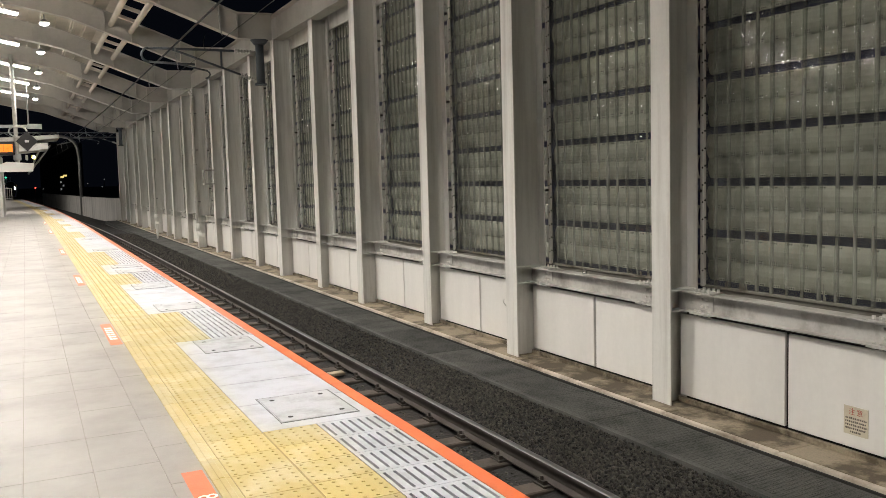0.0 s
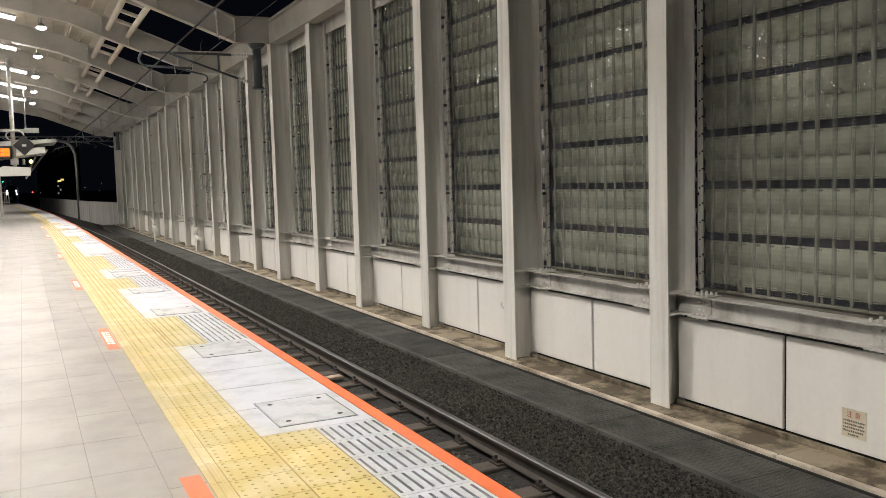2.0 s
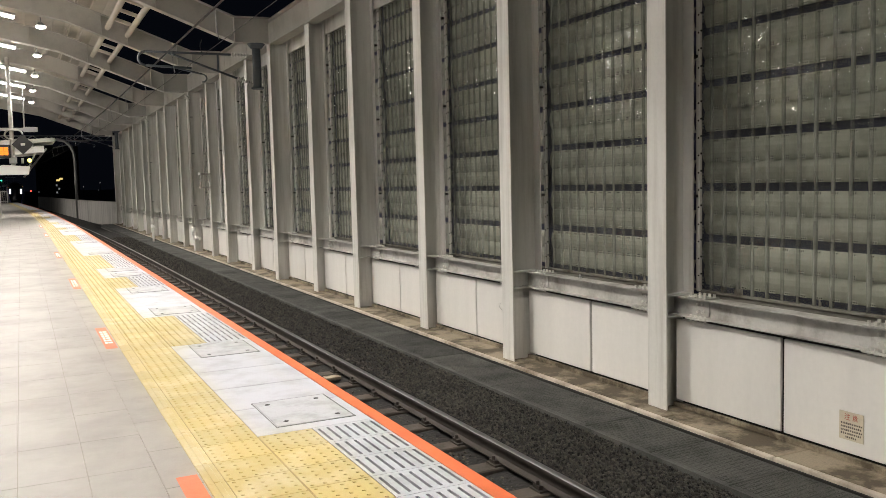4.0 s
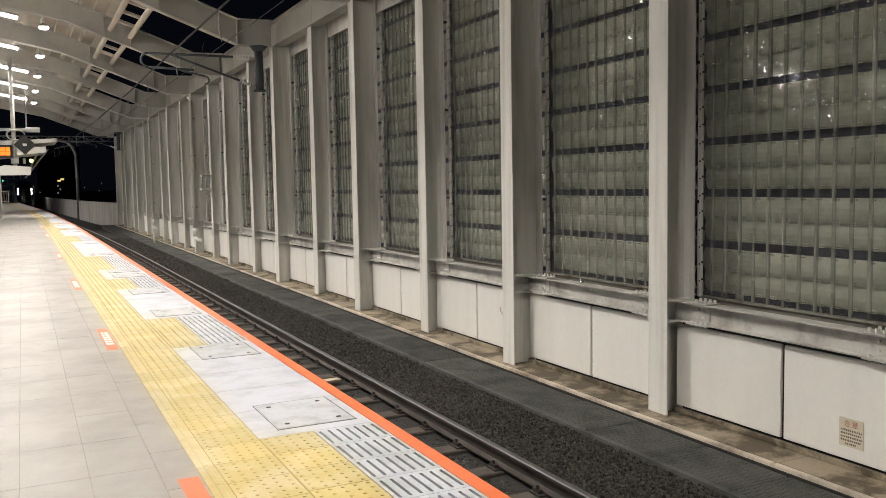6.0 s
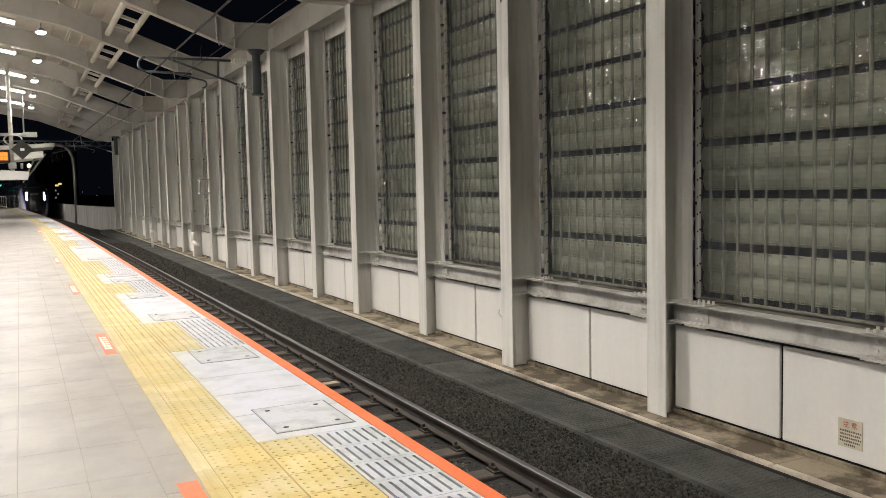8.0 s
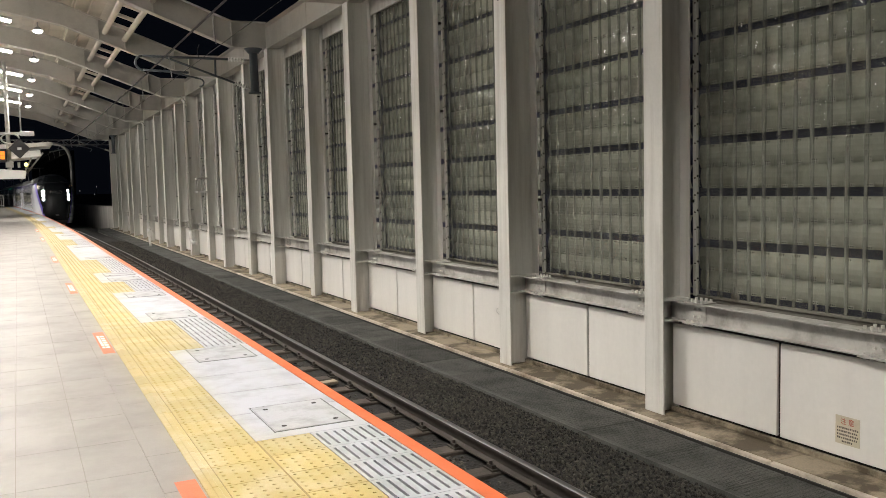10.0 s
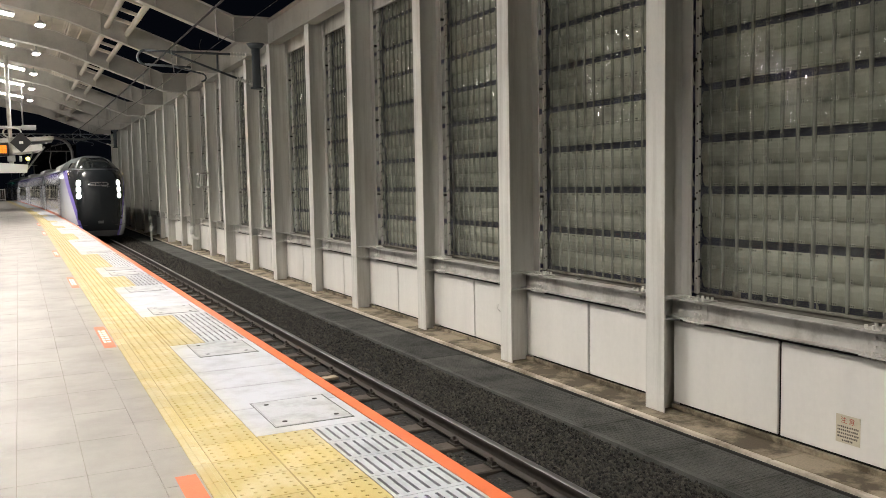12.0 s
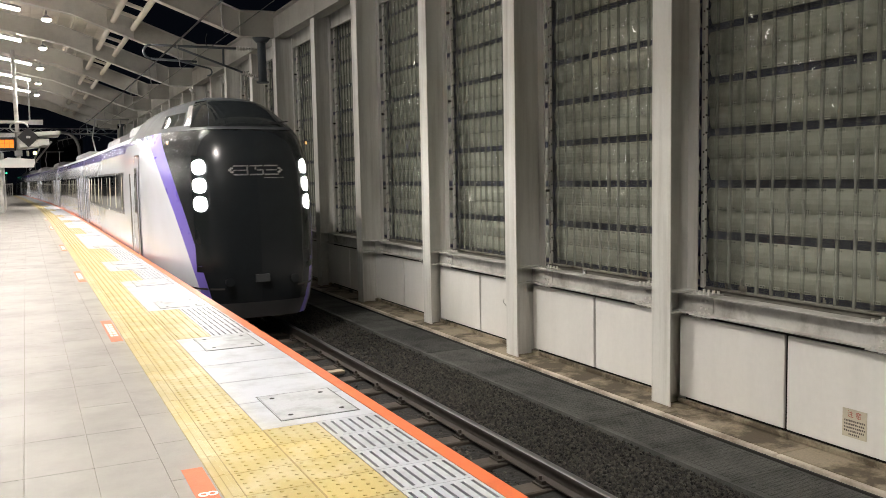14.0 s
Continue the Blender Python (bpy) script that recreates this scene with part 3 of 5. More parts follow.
def strip_x(y):
    return -0.78 if y < 36 else -0.42


def lamps():
    bm = bmesh.new()
    box(bm, -0.95, 0.95, -0.07, 0.07, 0.0, 0.07)
    case = mesh_of("lamp_body", soften(bm, 0.008), M_BEAM)
    bm = bmesh.new()
    tube(bm, (-0.92, 0, -0.03), (0.92, 0, -0.03), 0.05, 10)
    lit = mesh_of("lamp_tube", bm, M_LAMP)
    bm = bmesh.new()
    tube(bm, (0, 0, 0.26), (0, 0, 0.10), 0.018, 8)
    tube(bm, (0, 0, 0.12), (0, 0, 0.0), 0.05, 14, 0.16)
    bell = mesh_of("bell", bm, M_GREYMETAL)
    bm = bmesh.new()
    bmesh.ops.create_uvsphere(bm, u_segments=14, v_segments=8, radius=0.14, matrix=Matrix.Diagonal((1, 1, 0.55, 1)))
    bulb = mesh_of("bulb", bm, M_LAMP)
    for y in LAMPS:
        for x in (strip_x(y), -4.4, -9.2):
            z = girder_line(x) - 0.27
            root = thing("strip_lamp", "glowing white fluorescent strip lamp under a roof girder", "lamp", "strip lamps", m=pose(x, y, z + 0.02, 0, 11, 0))
            share("casing", case, root, pose(0, 0, 0.03))
            share("tube", lit, root, pose(0, 0, 0.02))
        root = thing("downlight", "glowing round bell-shaped downlight on a roof girder", "lamp", "downlights", m=pose(0.82, y, 6.19))
        share("shade", bell, root, pose(0, 0, 0.02))
        share("bulb", bulb, root, pose(0, 0, 0.02))
    def strip_light(x, y, power):
        li = bpy.data.lights.new("strip_light", "AREA")
        li.shape, li.size, li.size_y = "RECTANGLE", 1.84, 0.10
        li.energy = power
        li.spread = radians(170)
        li.color = (1.0, 0.945, 0.875)
        ob = new("strip_light", li)
        ob.matrix_basis = pose(x, y, girder_line(x) - 0.29, 0, 11, 0)

    # unseen lamps added on the last two girders to brighten the far platform
    for y in GIRDERS[-2:]:
        for x in (-4.4, -9.2):
            root = thing("strip_lamp", "glowing white fluorescent strip lamp under a roof girder", "lamp", "strip lamps", m=pose(x, y, girder_line(x) - 0.25, 0, 11, 0))
            share("casing", case, root, pose(0, 0, 0.03))
            share("tube", lit, root, pose(0, 0, 0.02))
        strip_light(-4.4, y, 160)
    for y in LAMPS:
        scaled = 0.55 if y < 8 else 1.08 if y < 35 else 0.8   # power set by distance, to grade the wall's brightness
        strip_light(strip_x(y), y, 185 * scaled)
        strip_light(-4.4, y, 115 * scaled)
        li = bpy.data.lights.new("downlight_beam", "AREA")
        li.shape, li.size = "DISK", 0.24
        li.energy = 290 * (0.8 if y < 8 else 1.03 if y < 35 else 0.85)
        li.spread = radians(118)
        li.color = (1.0, 0.945, 0.875)
        ob = new("downlight_beam", li)
        ob.matrix_basis = pose(0.82, y, 6.125)


def far_canopy():
    """Roof and lamps of the platform across the station, seen only as gleams in the clear sheets."""
    bm = bmesh.new()
    box(bm, -31.0, -14.0, -8.0, 66.0, 7.0, 7.12)
    for k in range(60):
        box(bm, -30.9 + k * 0.28, -30.78 + k * 0.28, -8.0, 66.0, 6.96, 7.001)
    whole("canopy_roof", bm, M_DECK, "cream metal roof over the platform across the station", "roof", kind="structure")
    bm = bmesh.new()
    tube(bm, (0, 0, 0.16), (0, 0, 0.0), 0.08, 12, 0.23)
    tube(bm, (0, 0, 1.0), (0, 0, 0.12), 0.02, 6)
    shade = mesh_of("far_shade", bm, M_GREYMETAL)
    bm = bmesh.new()
    bmesh.ops.create_uvsphere(bm, u_segments=12, v_segments=8, radius=0.21, matrix=Matrix.Diagonal((1, 1, 0.6, 1)))
    bulb = mesh_of("far_bulb", bm, M_FARLAMP)
    for y in range(2, 64, 3):
        for x in (-16.5, -28.0):
            root = thing("downlight", "glowing round bell-shaped downlight under the far canopy", "lamp", "far downlights", m=pose(x, y, 5.98))
            share("shade", shade, root, pose(0, 0, 0.02))
            share("bulb", bulb, root, pose(0, 0, 0))


def end_fill_lamps():
    """Unseen strip lamps on posts, added to light the far end of the platform."""
    for y in (71, 80, 89, 98):
        x = -3.2 + bend(y)
        root = thing("platform_fill_lamp", "unseen strip lamp on a grey post, added to light the platform end", "lamp", "platform end lamps", m=pose(x, y, 0))
        bm = bmesh.new()
        tube(bm, (-0.9, 0, 0), (-0.9, 0, 4.05), 0.07, 10)
        tube(bm, (-0.9, 0, 4.0), (0.6, 0, 4.1), 0.04, 8)
        part("post", bm, M_GREYMETAL, root)
        bm = bmesh.new()
        box(bm, -0.6, 0.6, -0.07, 0.07, 4.0, 4.08)
        part("casing", soften(bm, 0.006), M_BEAM, root)
        li = bpy.data.lights.new("end_fill_light", "AREA")
        li.shape, li.size, li.size_y = "RECTANGLE", 1.1, 0.10
        li.energy = 420
        li.color = (1.0, 0.94, 0.86)
        ob = new("end_fill_light", li)
        ob.matrix_basis = pose(x, y, 3.98)


# ---- platform ----
ZONES = ((-3.0, 1.5, 0), (1.5, 4.47, 1), (4.47, 7.43, 0), (7.43, 9.22, 1), (9.22, 12.2, 0), (12.2, 13.7, 1), (13.7, 15.4, 0), (15.4, 18.6, 1),
         (18.6, 24.2, 0), (24.2, 27.5, 1), (27.5, 31.5, 0), (31.5, 33.3, 1), (33.3, 37.0, 0), (37.0, 39.0, 1), (39.0, 45.0, 0), (45.0, 48.0, 1),
         (48.0, 53.0, 0), (53.0, 55.0, 1), (55.0, 62.0, 0), (62.0, 65.0, 1), (65.0, 110.0, 0))
HATCHES = (4.87, 7.08, 9.62, 11.8, 14.1, 15.0, 19.2, 23.4, 30.2, 36.2)


def platform():
    root = thing("platform", "pale tiled station platform with yellow tactile paving", "platform", kind="structure")
    bm = bmesh.new()
    ys = along(-10, 112, 2)
    profile_run(bm, [(-13.0, -1.5), (EDGE - 0.12, -1.5), (EDGE - 0.12, -0.25), (EDGE - 0.012, -0.22), (EDGE - 0.012, -0.022), (-13.0, -0.022)], ys)
    part("slab", bm, M_GROUT, root)
    bm = bmesh.new()
    strip(bm, -12.95, 0.679, -0.0045, along(-9, 109, 2))
    part("grout", bm, M_GROUT, root)
    # orange edge strip with a turned-down nosing
    bm = bmesh.new()
    profile_run(bm, [(1.738, -0.02), (EDGE - 0.004, -0.02), (EDGE - 0.004, -0.11), (EDGE, -0.11), (EDGE, -0.003), (EDGE - 0.004, 0.001), (1.738, 0.001)], ys)
    part("edge_strip", bm, M_ORANGE, root, "orange warning strip along the edge")

    # floor tiles
    def tile_mesh(name, lx, ly, mat):
        bm = bmesh.new()
        box(bm, 0.0014, lx - 0.0014, 0.0009, ly - 0.0009, -0.021, 0)
        for f in list(bm.faces):
            if f.calc_center_median().z < -0.02:
                bm.faces.remove(f)
        top = [e for e in bm.edges if all(abs(v.co.z) < 1e-6 for v in e.verts)]
        bmesh.ops.bevel(bm, geom=top, offset=0.0012, segments=1, affect="EDGES")
        return mesh_of(name, bm, mat)

    me = tile_mesh("tile", 0.30, 0.60, M_TILE)
    for r in range(-5, 31):
        for c in range(8):
            share("tile", me, root, pose(0.209 - 0.30 * c, 5.46 + 0.6 * r, random.uniform(-0.0006, 0.0006)))
    me = tile_mesh("narrow_tile", 0.172, 0.60, M_TILE)
    for r in range(-6, 50):
        y = 5.70 + 0.6 * r
        share("tile", me, root, pose(0.509 + bend(y), y, random.uniform(-0.0006, 0.0006)))
    verts, faces = [], []

    def far_tile(x0, x1, y0, y1, z=0.0):
        o = len(verts)
        s0, s1 = bend(y0), bend(y1)
        verts.extend([(x0 + s0 + 0.002, y0 + 0.002, z), (x1 + s0 - 0.002, y0 + 0.002, z), (x1 + s1 - 0.002, y1 - 0.002, z), (x0 + s1 + 0.002, y1 - 0.002, z),
                      (x0 + s0, y0, z - 0.02), (x1 + s0, y0, z - 0.02), (x1 + s1, y1, z - 0.02), (x0 + s1, y1, z - 0.02)])
        faces.extend([[o, o + 1, o + 2, o + 3], [o + 4, o + 5, o + 1, o], [o + 5, o + 6, o + 2, o + 1], [o + 6, o + 7, o + 3, o + 2], [o + 7, o + 4, o, o + 3]])

    for r in range(-5, 177):
        y = 5.46 + 0.6 * r
        for c in range(43):
            if r < 31 and c < 8:
                continue
            x = 0.209 - 0.30 * c
            if x > -12.9:
                far_tile(x, x + 0.30, y, y + 0.6)
        if r >= 50:
            far_tile(0.509, 0.681, y, y + 0.6)
    for r in range(-26, -5):
        far_tile(-12.9, 0.681, 5.46 + 0.6 * r, 6.06 + 0.6 * r)
    me = bpy.data.meshes.new("far_tiles")
    me.from_pydata(verts, [], faces)
    me.materials.append(M_TILE)
    ob = new("far_tiles", me)
    ob.parent = root
    tagged(ob, kind="stuff")

    bm = bmesh.new()
    strip(bm, 0.681, 1.378, -0.004, along(-3, 109, 2))
    part("tile_bedding", bm, M_BED, root)
    # tactile tiles: twenty-five studs each
    def stud_tile(n, lx, rows):
        bm = bmesh.new()
        box(bm, 0.003, lx - 0.003, 0.003, 0.295, -0.02, 0.0)
        for i in range(rows):
            for j in range(5):
                x, y = lx * (i + 0.5) / rows, 0.30 * (j + 0.5) / 5
                tube(bm, (x, y, 0.0), (x, y, 0.0035), 0.0105, n, 0.007)
        for f in list(bm.faces):
            if f.calc_center_median().z < -0.015:
                bm.faces.remove(f)
        return mesh_of("tactile_tile", bm, M_YELLOW)

    near, far = stud_tile(8, 0.30, 5), stud_tile(5, 0.30, 5)
    bm = bmesh.new()
    box(bm, 0.002, 0.086, 0.001, 0.299, -0.02, 0.0)
    box(bm, 0.034, 0.062, 0.004, 0.296, 0.0, 0.005)
    bar = mesh_of("guide_bar_tile", soften(bm, 0.002), M_YELLOW)
    y = 4.47 - 0.30 * 9
    while y < 58:
        share("tactile_tile", near if y < 12 else far, root, pose(0.769 + bend(y), y, 0))
        if y < 40:
            share("guide_bar", bar, root, pose(0.681 + bend(y), y, 0))
        y += 0.2975
    bm = bmesh.new()
    strip(bm, 0.683, 0.767, 0.001, along(40, 109, 2))
    strip(bm, 0.769, 1.067, 0.001, along(58, 109, 2))
    part("tactile_strip", bm, M_YELLOW, root)

    # edge zone: slotted drain panels beside a second tactile row, or plain panels with hatches
    bm = bmesh.new()
    x0, x1 = 1.378, 1.736
    w = (x1 - x0) / 7
    box(bm, x0, x1, 0.002, 0.032, -0.018, 0.0)
    box(bm, x0, x1, 0.266, 0.296, -0.018, 0.0)
    for k in range(8):
        a = x0 + (k - 0.5) * w + 0.008
        box(bm, max(x0, a), min(x1, a + w - 0.016), 0.032, 0.266, -0.018, 0.0)
    slot = mesh_of("slotted_panel", bm, M_WHITE_PANEL)
    bm = bmesh.new()
    box(bm, 1.073, 1.735, 0.004, 0.596, -0.02, 0.0)
    plain = mesh_of("plain_panel", soften(bm, 0.0015), M_WHITE_PANEL)
    bm = bmesh.new()
    strip(bm, 1.37, 1.738, -0.019, along(-3, 109, 2))
    part("drain_bed", bm, M_SLOT, root, "dark drain under the slots")
    for a, b, studs in ZONES:
        if studs:
            n = round((b - a) / 0.2975)
            s = (b - a) / n
            for k in range(n):
                y = b - (k + 1) * s
                share("tactile_tile", near if y < 12 else far, root, pose(1.073 + bend(y), y, 0))
                share("slotted_panel", slot, root, pose(bend(y), y, 0))
        else:
            n = max(1, round((b - a) / 0.6))
            s = (b - a) / n
            for k in range(n):
                ob = share("plain_panel", plain, root, pose(bend(a + k * s), a + k * s, 0) @ Matrix.Diagonal((1, s / 0.6, 1, 1)))
    bm = bmesh.new()
    box(bm, -0.225, 0.225, -0.285, 0.285, 0.001, 0.005)
    lid = mesh_of("hatch_lid", soften(bm, 0.002), M_GREY_PANEL)
    bm = bmesh.new()
    for a in (-1, 1):
        box(bm, -0.236, 0.236, a * 0.292 - 0.004, a * 0.292 + 0.004, 0.001, 0.0035)
        box(bm, a * 0.232 - 0.003, a * 0.232 + 0.003, -0.298, 0.298, 0.001, 0.003)
    rim = mesh_of("hatch_rim", bm, M_RIM)
    bm = bmesh.new()
    tube(bm, (0, 0, 0.004), (0, 0, 0.0065), 0.016, 10)
    knob = mesh_of("hatch_bolt", bm, M_NEARBLACK)
    for y in HATCHES:
        h = thing("floor_hatch", "scuffed grey steel access hatch with corner bolts in the platform edge", "hatch", "platform hatches", m=pose(1.44 + bend(y), y, 0))
        share("lid", lid, h, pose(0, 0, 0))
        share("rim", rim, h, pose(0, 0, 0))
        for a in (-1, 1):
            for b in (-1, 1):
                share("bolt", knob, h, pose(a * 0.155, b * 0.205, 0))

    # orange car-stop stickers
    for k, (y0, y1) in enumerate(((3.25, 4.02), (7.62, 8.82), (12.5, 14.0), (18.4, 20.2), (27, 29.5), (34, 36.5))):
        s = thing("floor_sticker", "orange rectangular floor sticker with white lettering on pale tiles", "sticker", "floor stickers", m=pose(bend(y0), 0, 0))
        bm = bmesh.new()
        box(bm, 0.572, 0.668, y0, y1, 0.001, 0.0022)
        part("backing", bm, M_ORANGE, s)
        if k == 0:
            cu = bpy.data.curves.new("numeral", "FONT")
            cu.body, cu.size, cu.extrude = "8", 0.12, 0.0006
            ob = new("numeral", cu)
            ob.data.materials.append(M_PRINT)
            ob.parent = s
            ob.matrix_basis = pose(0.668, 3.62, 0.0032, 0, 0, 90)
            bm = bmesh.new()
            for q in range(3):
                box(bm, 0.59, 0.65, 3.56 - q * 0.04, 3.585 - q * 0.04, 0.0022, 0.003)
            part("print", bm, M_PRINT, s, "white unreadable print")
        else:
            bm = bmesh.new()
            n = 6
            for q in range(n):
                yy = y0 + (y1 - y0) * (0.22 + 0.62 * q / n)
                box(bm, 0.590, 0.612, yy, yy + (y1 - y0) * 0.07, 0.0022, 0.003)
                box(bm, 0.618, 0.652, yy, yy + (y1 - y0) * 0.06, 0.0022, 0.003)
            part("print", bm, M_PRINT, s, "white unreadable print")


# ---- train ----
M_TWHITE = material("train_white", (0.76, 0.78, 0.86), 0.16, grain=8, vary=0.01, stain=0.06, stain_scale=1.0, bump=0.0, coat=0.5, rough_vary=0.05, per_object=-1)
M_TBLACK = material("train_black", (0.012, 0.014, 0.016), 0.24, grain=8, vary=0.03, stain=0.1, bump=0.0, coat=0.05, rough_vary=0.06, per_object=-1)
M_TDARK = material("train_dark_grey", (0.045, 0.047, 0.05), 0.5, grain=20, vary=0.05, stain=0.2, bump=0.02, per_object=-1)
M_TSKIRT = material("train_skirt_grey", (0.05, 0.05, 0.053), 0.5, grain=12, vary=0.04, stain=0.15, bump=0.02, per_object=-1)
M_TDOME = material("train_cab_grey", (0.034, 0.037, 0.042), 0.42, metal=0.0, grain=8, vary=0.02, stain=0.05, bump=0.0, coat=0.12, per_object=-1)
M_TNAVY = material("train_navy", (0.075, 0.06, 0.24), 0.25, grain=8, vary=0.02, stain=0.05, bump=0.0, coat=0.4, rough_vary=0.05, per_object=-1)
M_TVIOLET = material("train_violet", (0.20, 0.15, 0.62), 0.28, grain=8, vary=0.02, stain=0.05, bump=0.0, coat=0.4, rough_vary=0.05, per_object=-1)
M_TROOF = material("train_roof", (0.33, 0.33, 0.34), 0.5, grain=20, vary=0.05, stain=0.2, bump=0.03, per_object=-1)
M_TSILVER = material("train_silver", (0.62, 0.62, 0.64), 0.25, metal=0.9, grain=20, vary=0.02, stain=0.05, bump=0.0, per_object=-1)
M_TGLASS = material("train_glass", (0.012, 0.014, 0.015), 0.06, grain=5, vary=0.0, stain=0.0, bump=0.0, rough_vary=0.02, per_object=-1)
M_CURTAIN = material("curtain", (0.48, 0.46, 0.36), 0.8, grain=60, vary=0.08, stain=0.2, bump=0.1, per_object=-1)
M_HEAD = glow("headlight", (1.0, 0.98, 0.90), 42.0)
M_MARKER = glow("marker_amber", (1.0, 0.42, 0.05), 1.5)

for gloss, level in ((M_TBLACK, 0.30), (M_TDOME, 0.25), (M_TGLASS, 0.16)):
    gloss.node_tree.nodes["Principled BSDF"].inputs["Specular IOR Level"].default_value = level

PLAN = ((0.0, 0.0), (0.30, 0.015), (0.55, 0.05), (0.72, 0.11), (0.84, 0.22), (0.95, 0.42), (1.07, 0.72), (1.18, 1.08), (1.28, 1.55), (1.37, 2.2), (1.42, 2.9), (1.44, 3.8))
LEVELS = ((-0.86, 0.14, 1.30), (-0.62, 0.05, 1.37), (-0.36, 0.0, 1.41), (0.0, 0.0, 1.43), (0.4, 0.02, 1.44), (0.8, 0.05, 1.44), (1.2, 0.10, 1.44), (1.6, 0.18, 1.42),
          (1.9, 0.30, 1.38), (2.08, 0.42, 1.33), (2.18, 0.52, 1.27))
DOME = ((2.18, 0.52, 1.27), (2.34, 0.76, 1.14), (2.52, 1.10, 1.02), (2.67, 1.50, 0.88), (2.78, 1.95, 0.70), (2.86, 2.6, 0.44), (2.89, 3.4, 0.10))
BODY = ((-0.86, 1.32), (-0.4, 1.41), (0.0, 1.43), (0.8, 1.44), (1.6, 1.42), (1.95, 1.37), (2.18, 1.27), (2.34, 1.05), (2.44, 0.75), (2.50, 0.35), (2.51, 0.0))


def lerp_table(tab, v):
    for (a, fa), (b, fb) in zip(tab, tab[1:]):
        if v <= b:
            return fa + (fb - fa) * (v - a) / (b - a)
    return tab[-1][1]


def nose_point(x, z, s0, w, out=0.0):
    k = w / 1.44
    return Vector((x * k, s0 + lerp_table(PLAN, min(abs(x), 1.44)) - out, z))


def stripe_at(z):
    return 0.80 + (z + 0.5) * 0.185


def nose_skin(bm, levels, xa, xb, n, side, out=0.0, tail=None):
    rows = []
    for z, s0, w in levels:
        a, b = (xa(z) if callable(xa) else xa), (xb(z) if callable(xb) else xb)
        row = []
        for i in range(n + 1):
            x = a + (b - a) * i / n
            p = nose_point(x, z, s0, w, out)
            p.x *= side
            row.append(bm.verts.new(p))
        if tail is not None:
            row.append(bm.verts.new((side * w, tail, z)))
        rows.append(row)
    for r, q in zip(rows, rows[1:]):
        for i in range(len(r) - 1):
            f = bm.faces.new((r[i], r[i + 1], q[i + 1], q[i]) if side < 0 else (r[i + 1], r[i], q[i], q[i + 1]))
            f.smooth = True


def shell(bm, y0, y1, lo, hi):
    """Both flanks of a car body between two heights."""
    pts = [(z, w) for z, w in BODY if lo - 1e-6 <= z <= hi + 1e-6]
    for s in (-1, 1):
        a = [bm.verts.new((s * w, y0, z)) for z, w in pts]
        b = [bm.verts.new((s * w, y1, z)) for z, w in pts]
        for i in range(len(pts) - 1):
            bm.faces.new((a[i], b[i], b[i + 1], a[i + 1])).smooth = True


def body_width(z):
    return lerp_table(BODY, z)


def side_panel(bm, side, y0, y1, z0, z1, out):
    n = 4
    a, b = [], []
    for i in range(n + 1):
        z = z0 + (z1 - z0) * i / n
        w = side * (body_width(z) + out)
        a.append(bm.verts.new((w, y0, z)))
        b.append(bm.verts.new((w, y1, z)))
    for i in range(n):
        bm.faces.new((a[i], b[i], b[i + 1], a[i + 1]))
    return bm


def window(root, side, y0, y1, z0=0.70, z1=1.50, curtains=True, seed=0):
    bm = bmesh.new()
    side_panel(bm, side, y0 - 0.05, y1 + 0.05, z0 - 0.05, z1 + 0.05, 0.003)
    win = part("window", bm, M_TSILVER, root, "silver window surround")
    bm = bmesh.new()
    side_panel(bm, side, y0, y1, z0, z1, 0.007)
    part("pane", bm, M_TGLASS, win, "dark tinted pane")
    if curtains:
        rnd = random.Random(seed)
        y = y0 + 0.25
        while y < y1 - 0.3:
            wd = rnd.uniform(0.10, 0.34)
            bm = bmesh.new()
            side_panel(bm, side, y, y + wd, z0 + 0.05, z1 - 0.05, 0.010)
            part("curtain", bm, M_CURTAIN, win, "pale gathered curtain")
            y += wd + rnd.uniform(0.6, 1.7)


def door(root, side, y0, y1):
    bm = bmesh.new()
    side_panel(bm, side, y0, y1, -0.05, 1.82, 0.004)
    d = part("door", bm, M_TWHITE, root)
    bm = bmesh.new()
    for y in (y0, y1):
        side_panel(bm, side, y - 0.02, y + 0.02, -0.05, 1.84, 0.009)
    side_panel(bm, side, y0, y1, 1.81, 1.85, 0.009)
    part("door_seal", bm, M_TSILVER, d)
    bm = bmesh.new()
    side_panel(bm, side, (y0 + y1) / 2 - 0.2, (y0 + y1) / 2 + 0.2, 0.75, 1.6, 0.009)
    part("door_window", bm, M_TGLASS, d)
    for y in (y0 - 0.12, y1 + 0.12):
        bm = bmesh.new()
        tube(bm, (side * 1.47, y, 0.0), (side * 1.47, y, 1.5), 0.018, 6)
        part("handrail", bm, M_TSILVER, d)


def bogies(root, ys):
    for y in ys:
        bm = bmesh.new()
        for s in (-1, 1):
            box(bm, s * 0.95 - 0.07, s * 0.95 + 0.07, y - 1.5, y + 1.5, -0.78, -0.55)
        box(bm, -0.9, 0.9, y - 0.2, y + 0.2, -0.75, -0.5)
        bg_ = part("bogie", bm, M_TBLACK, root)
        for dy in (-1.05, 1.05):
            bm = bmesh.new()
            for s in (-1, 1):
                tube(bm, (s * 0.50, y + dy, -0.665), (s * 0.60, y + dy, -0.665), 0.43, 20)
            tube(bm, (-0.5, y + dy, -0.665), (0.5, y + dy, -0.665), 0.07, 8)
            part("wheelset", bm, M_RAIL, bg_)


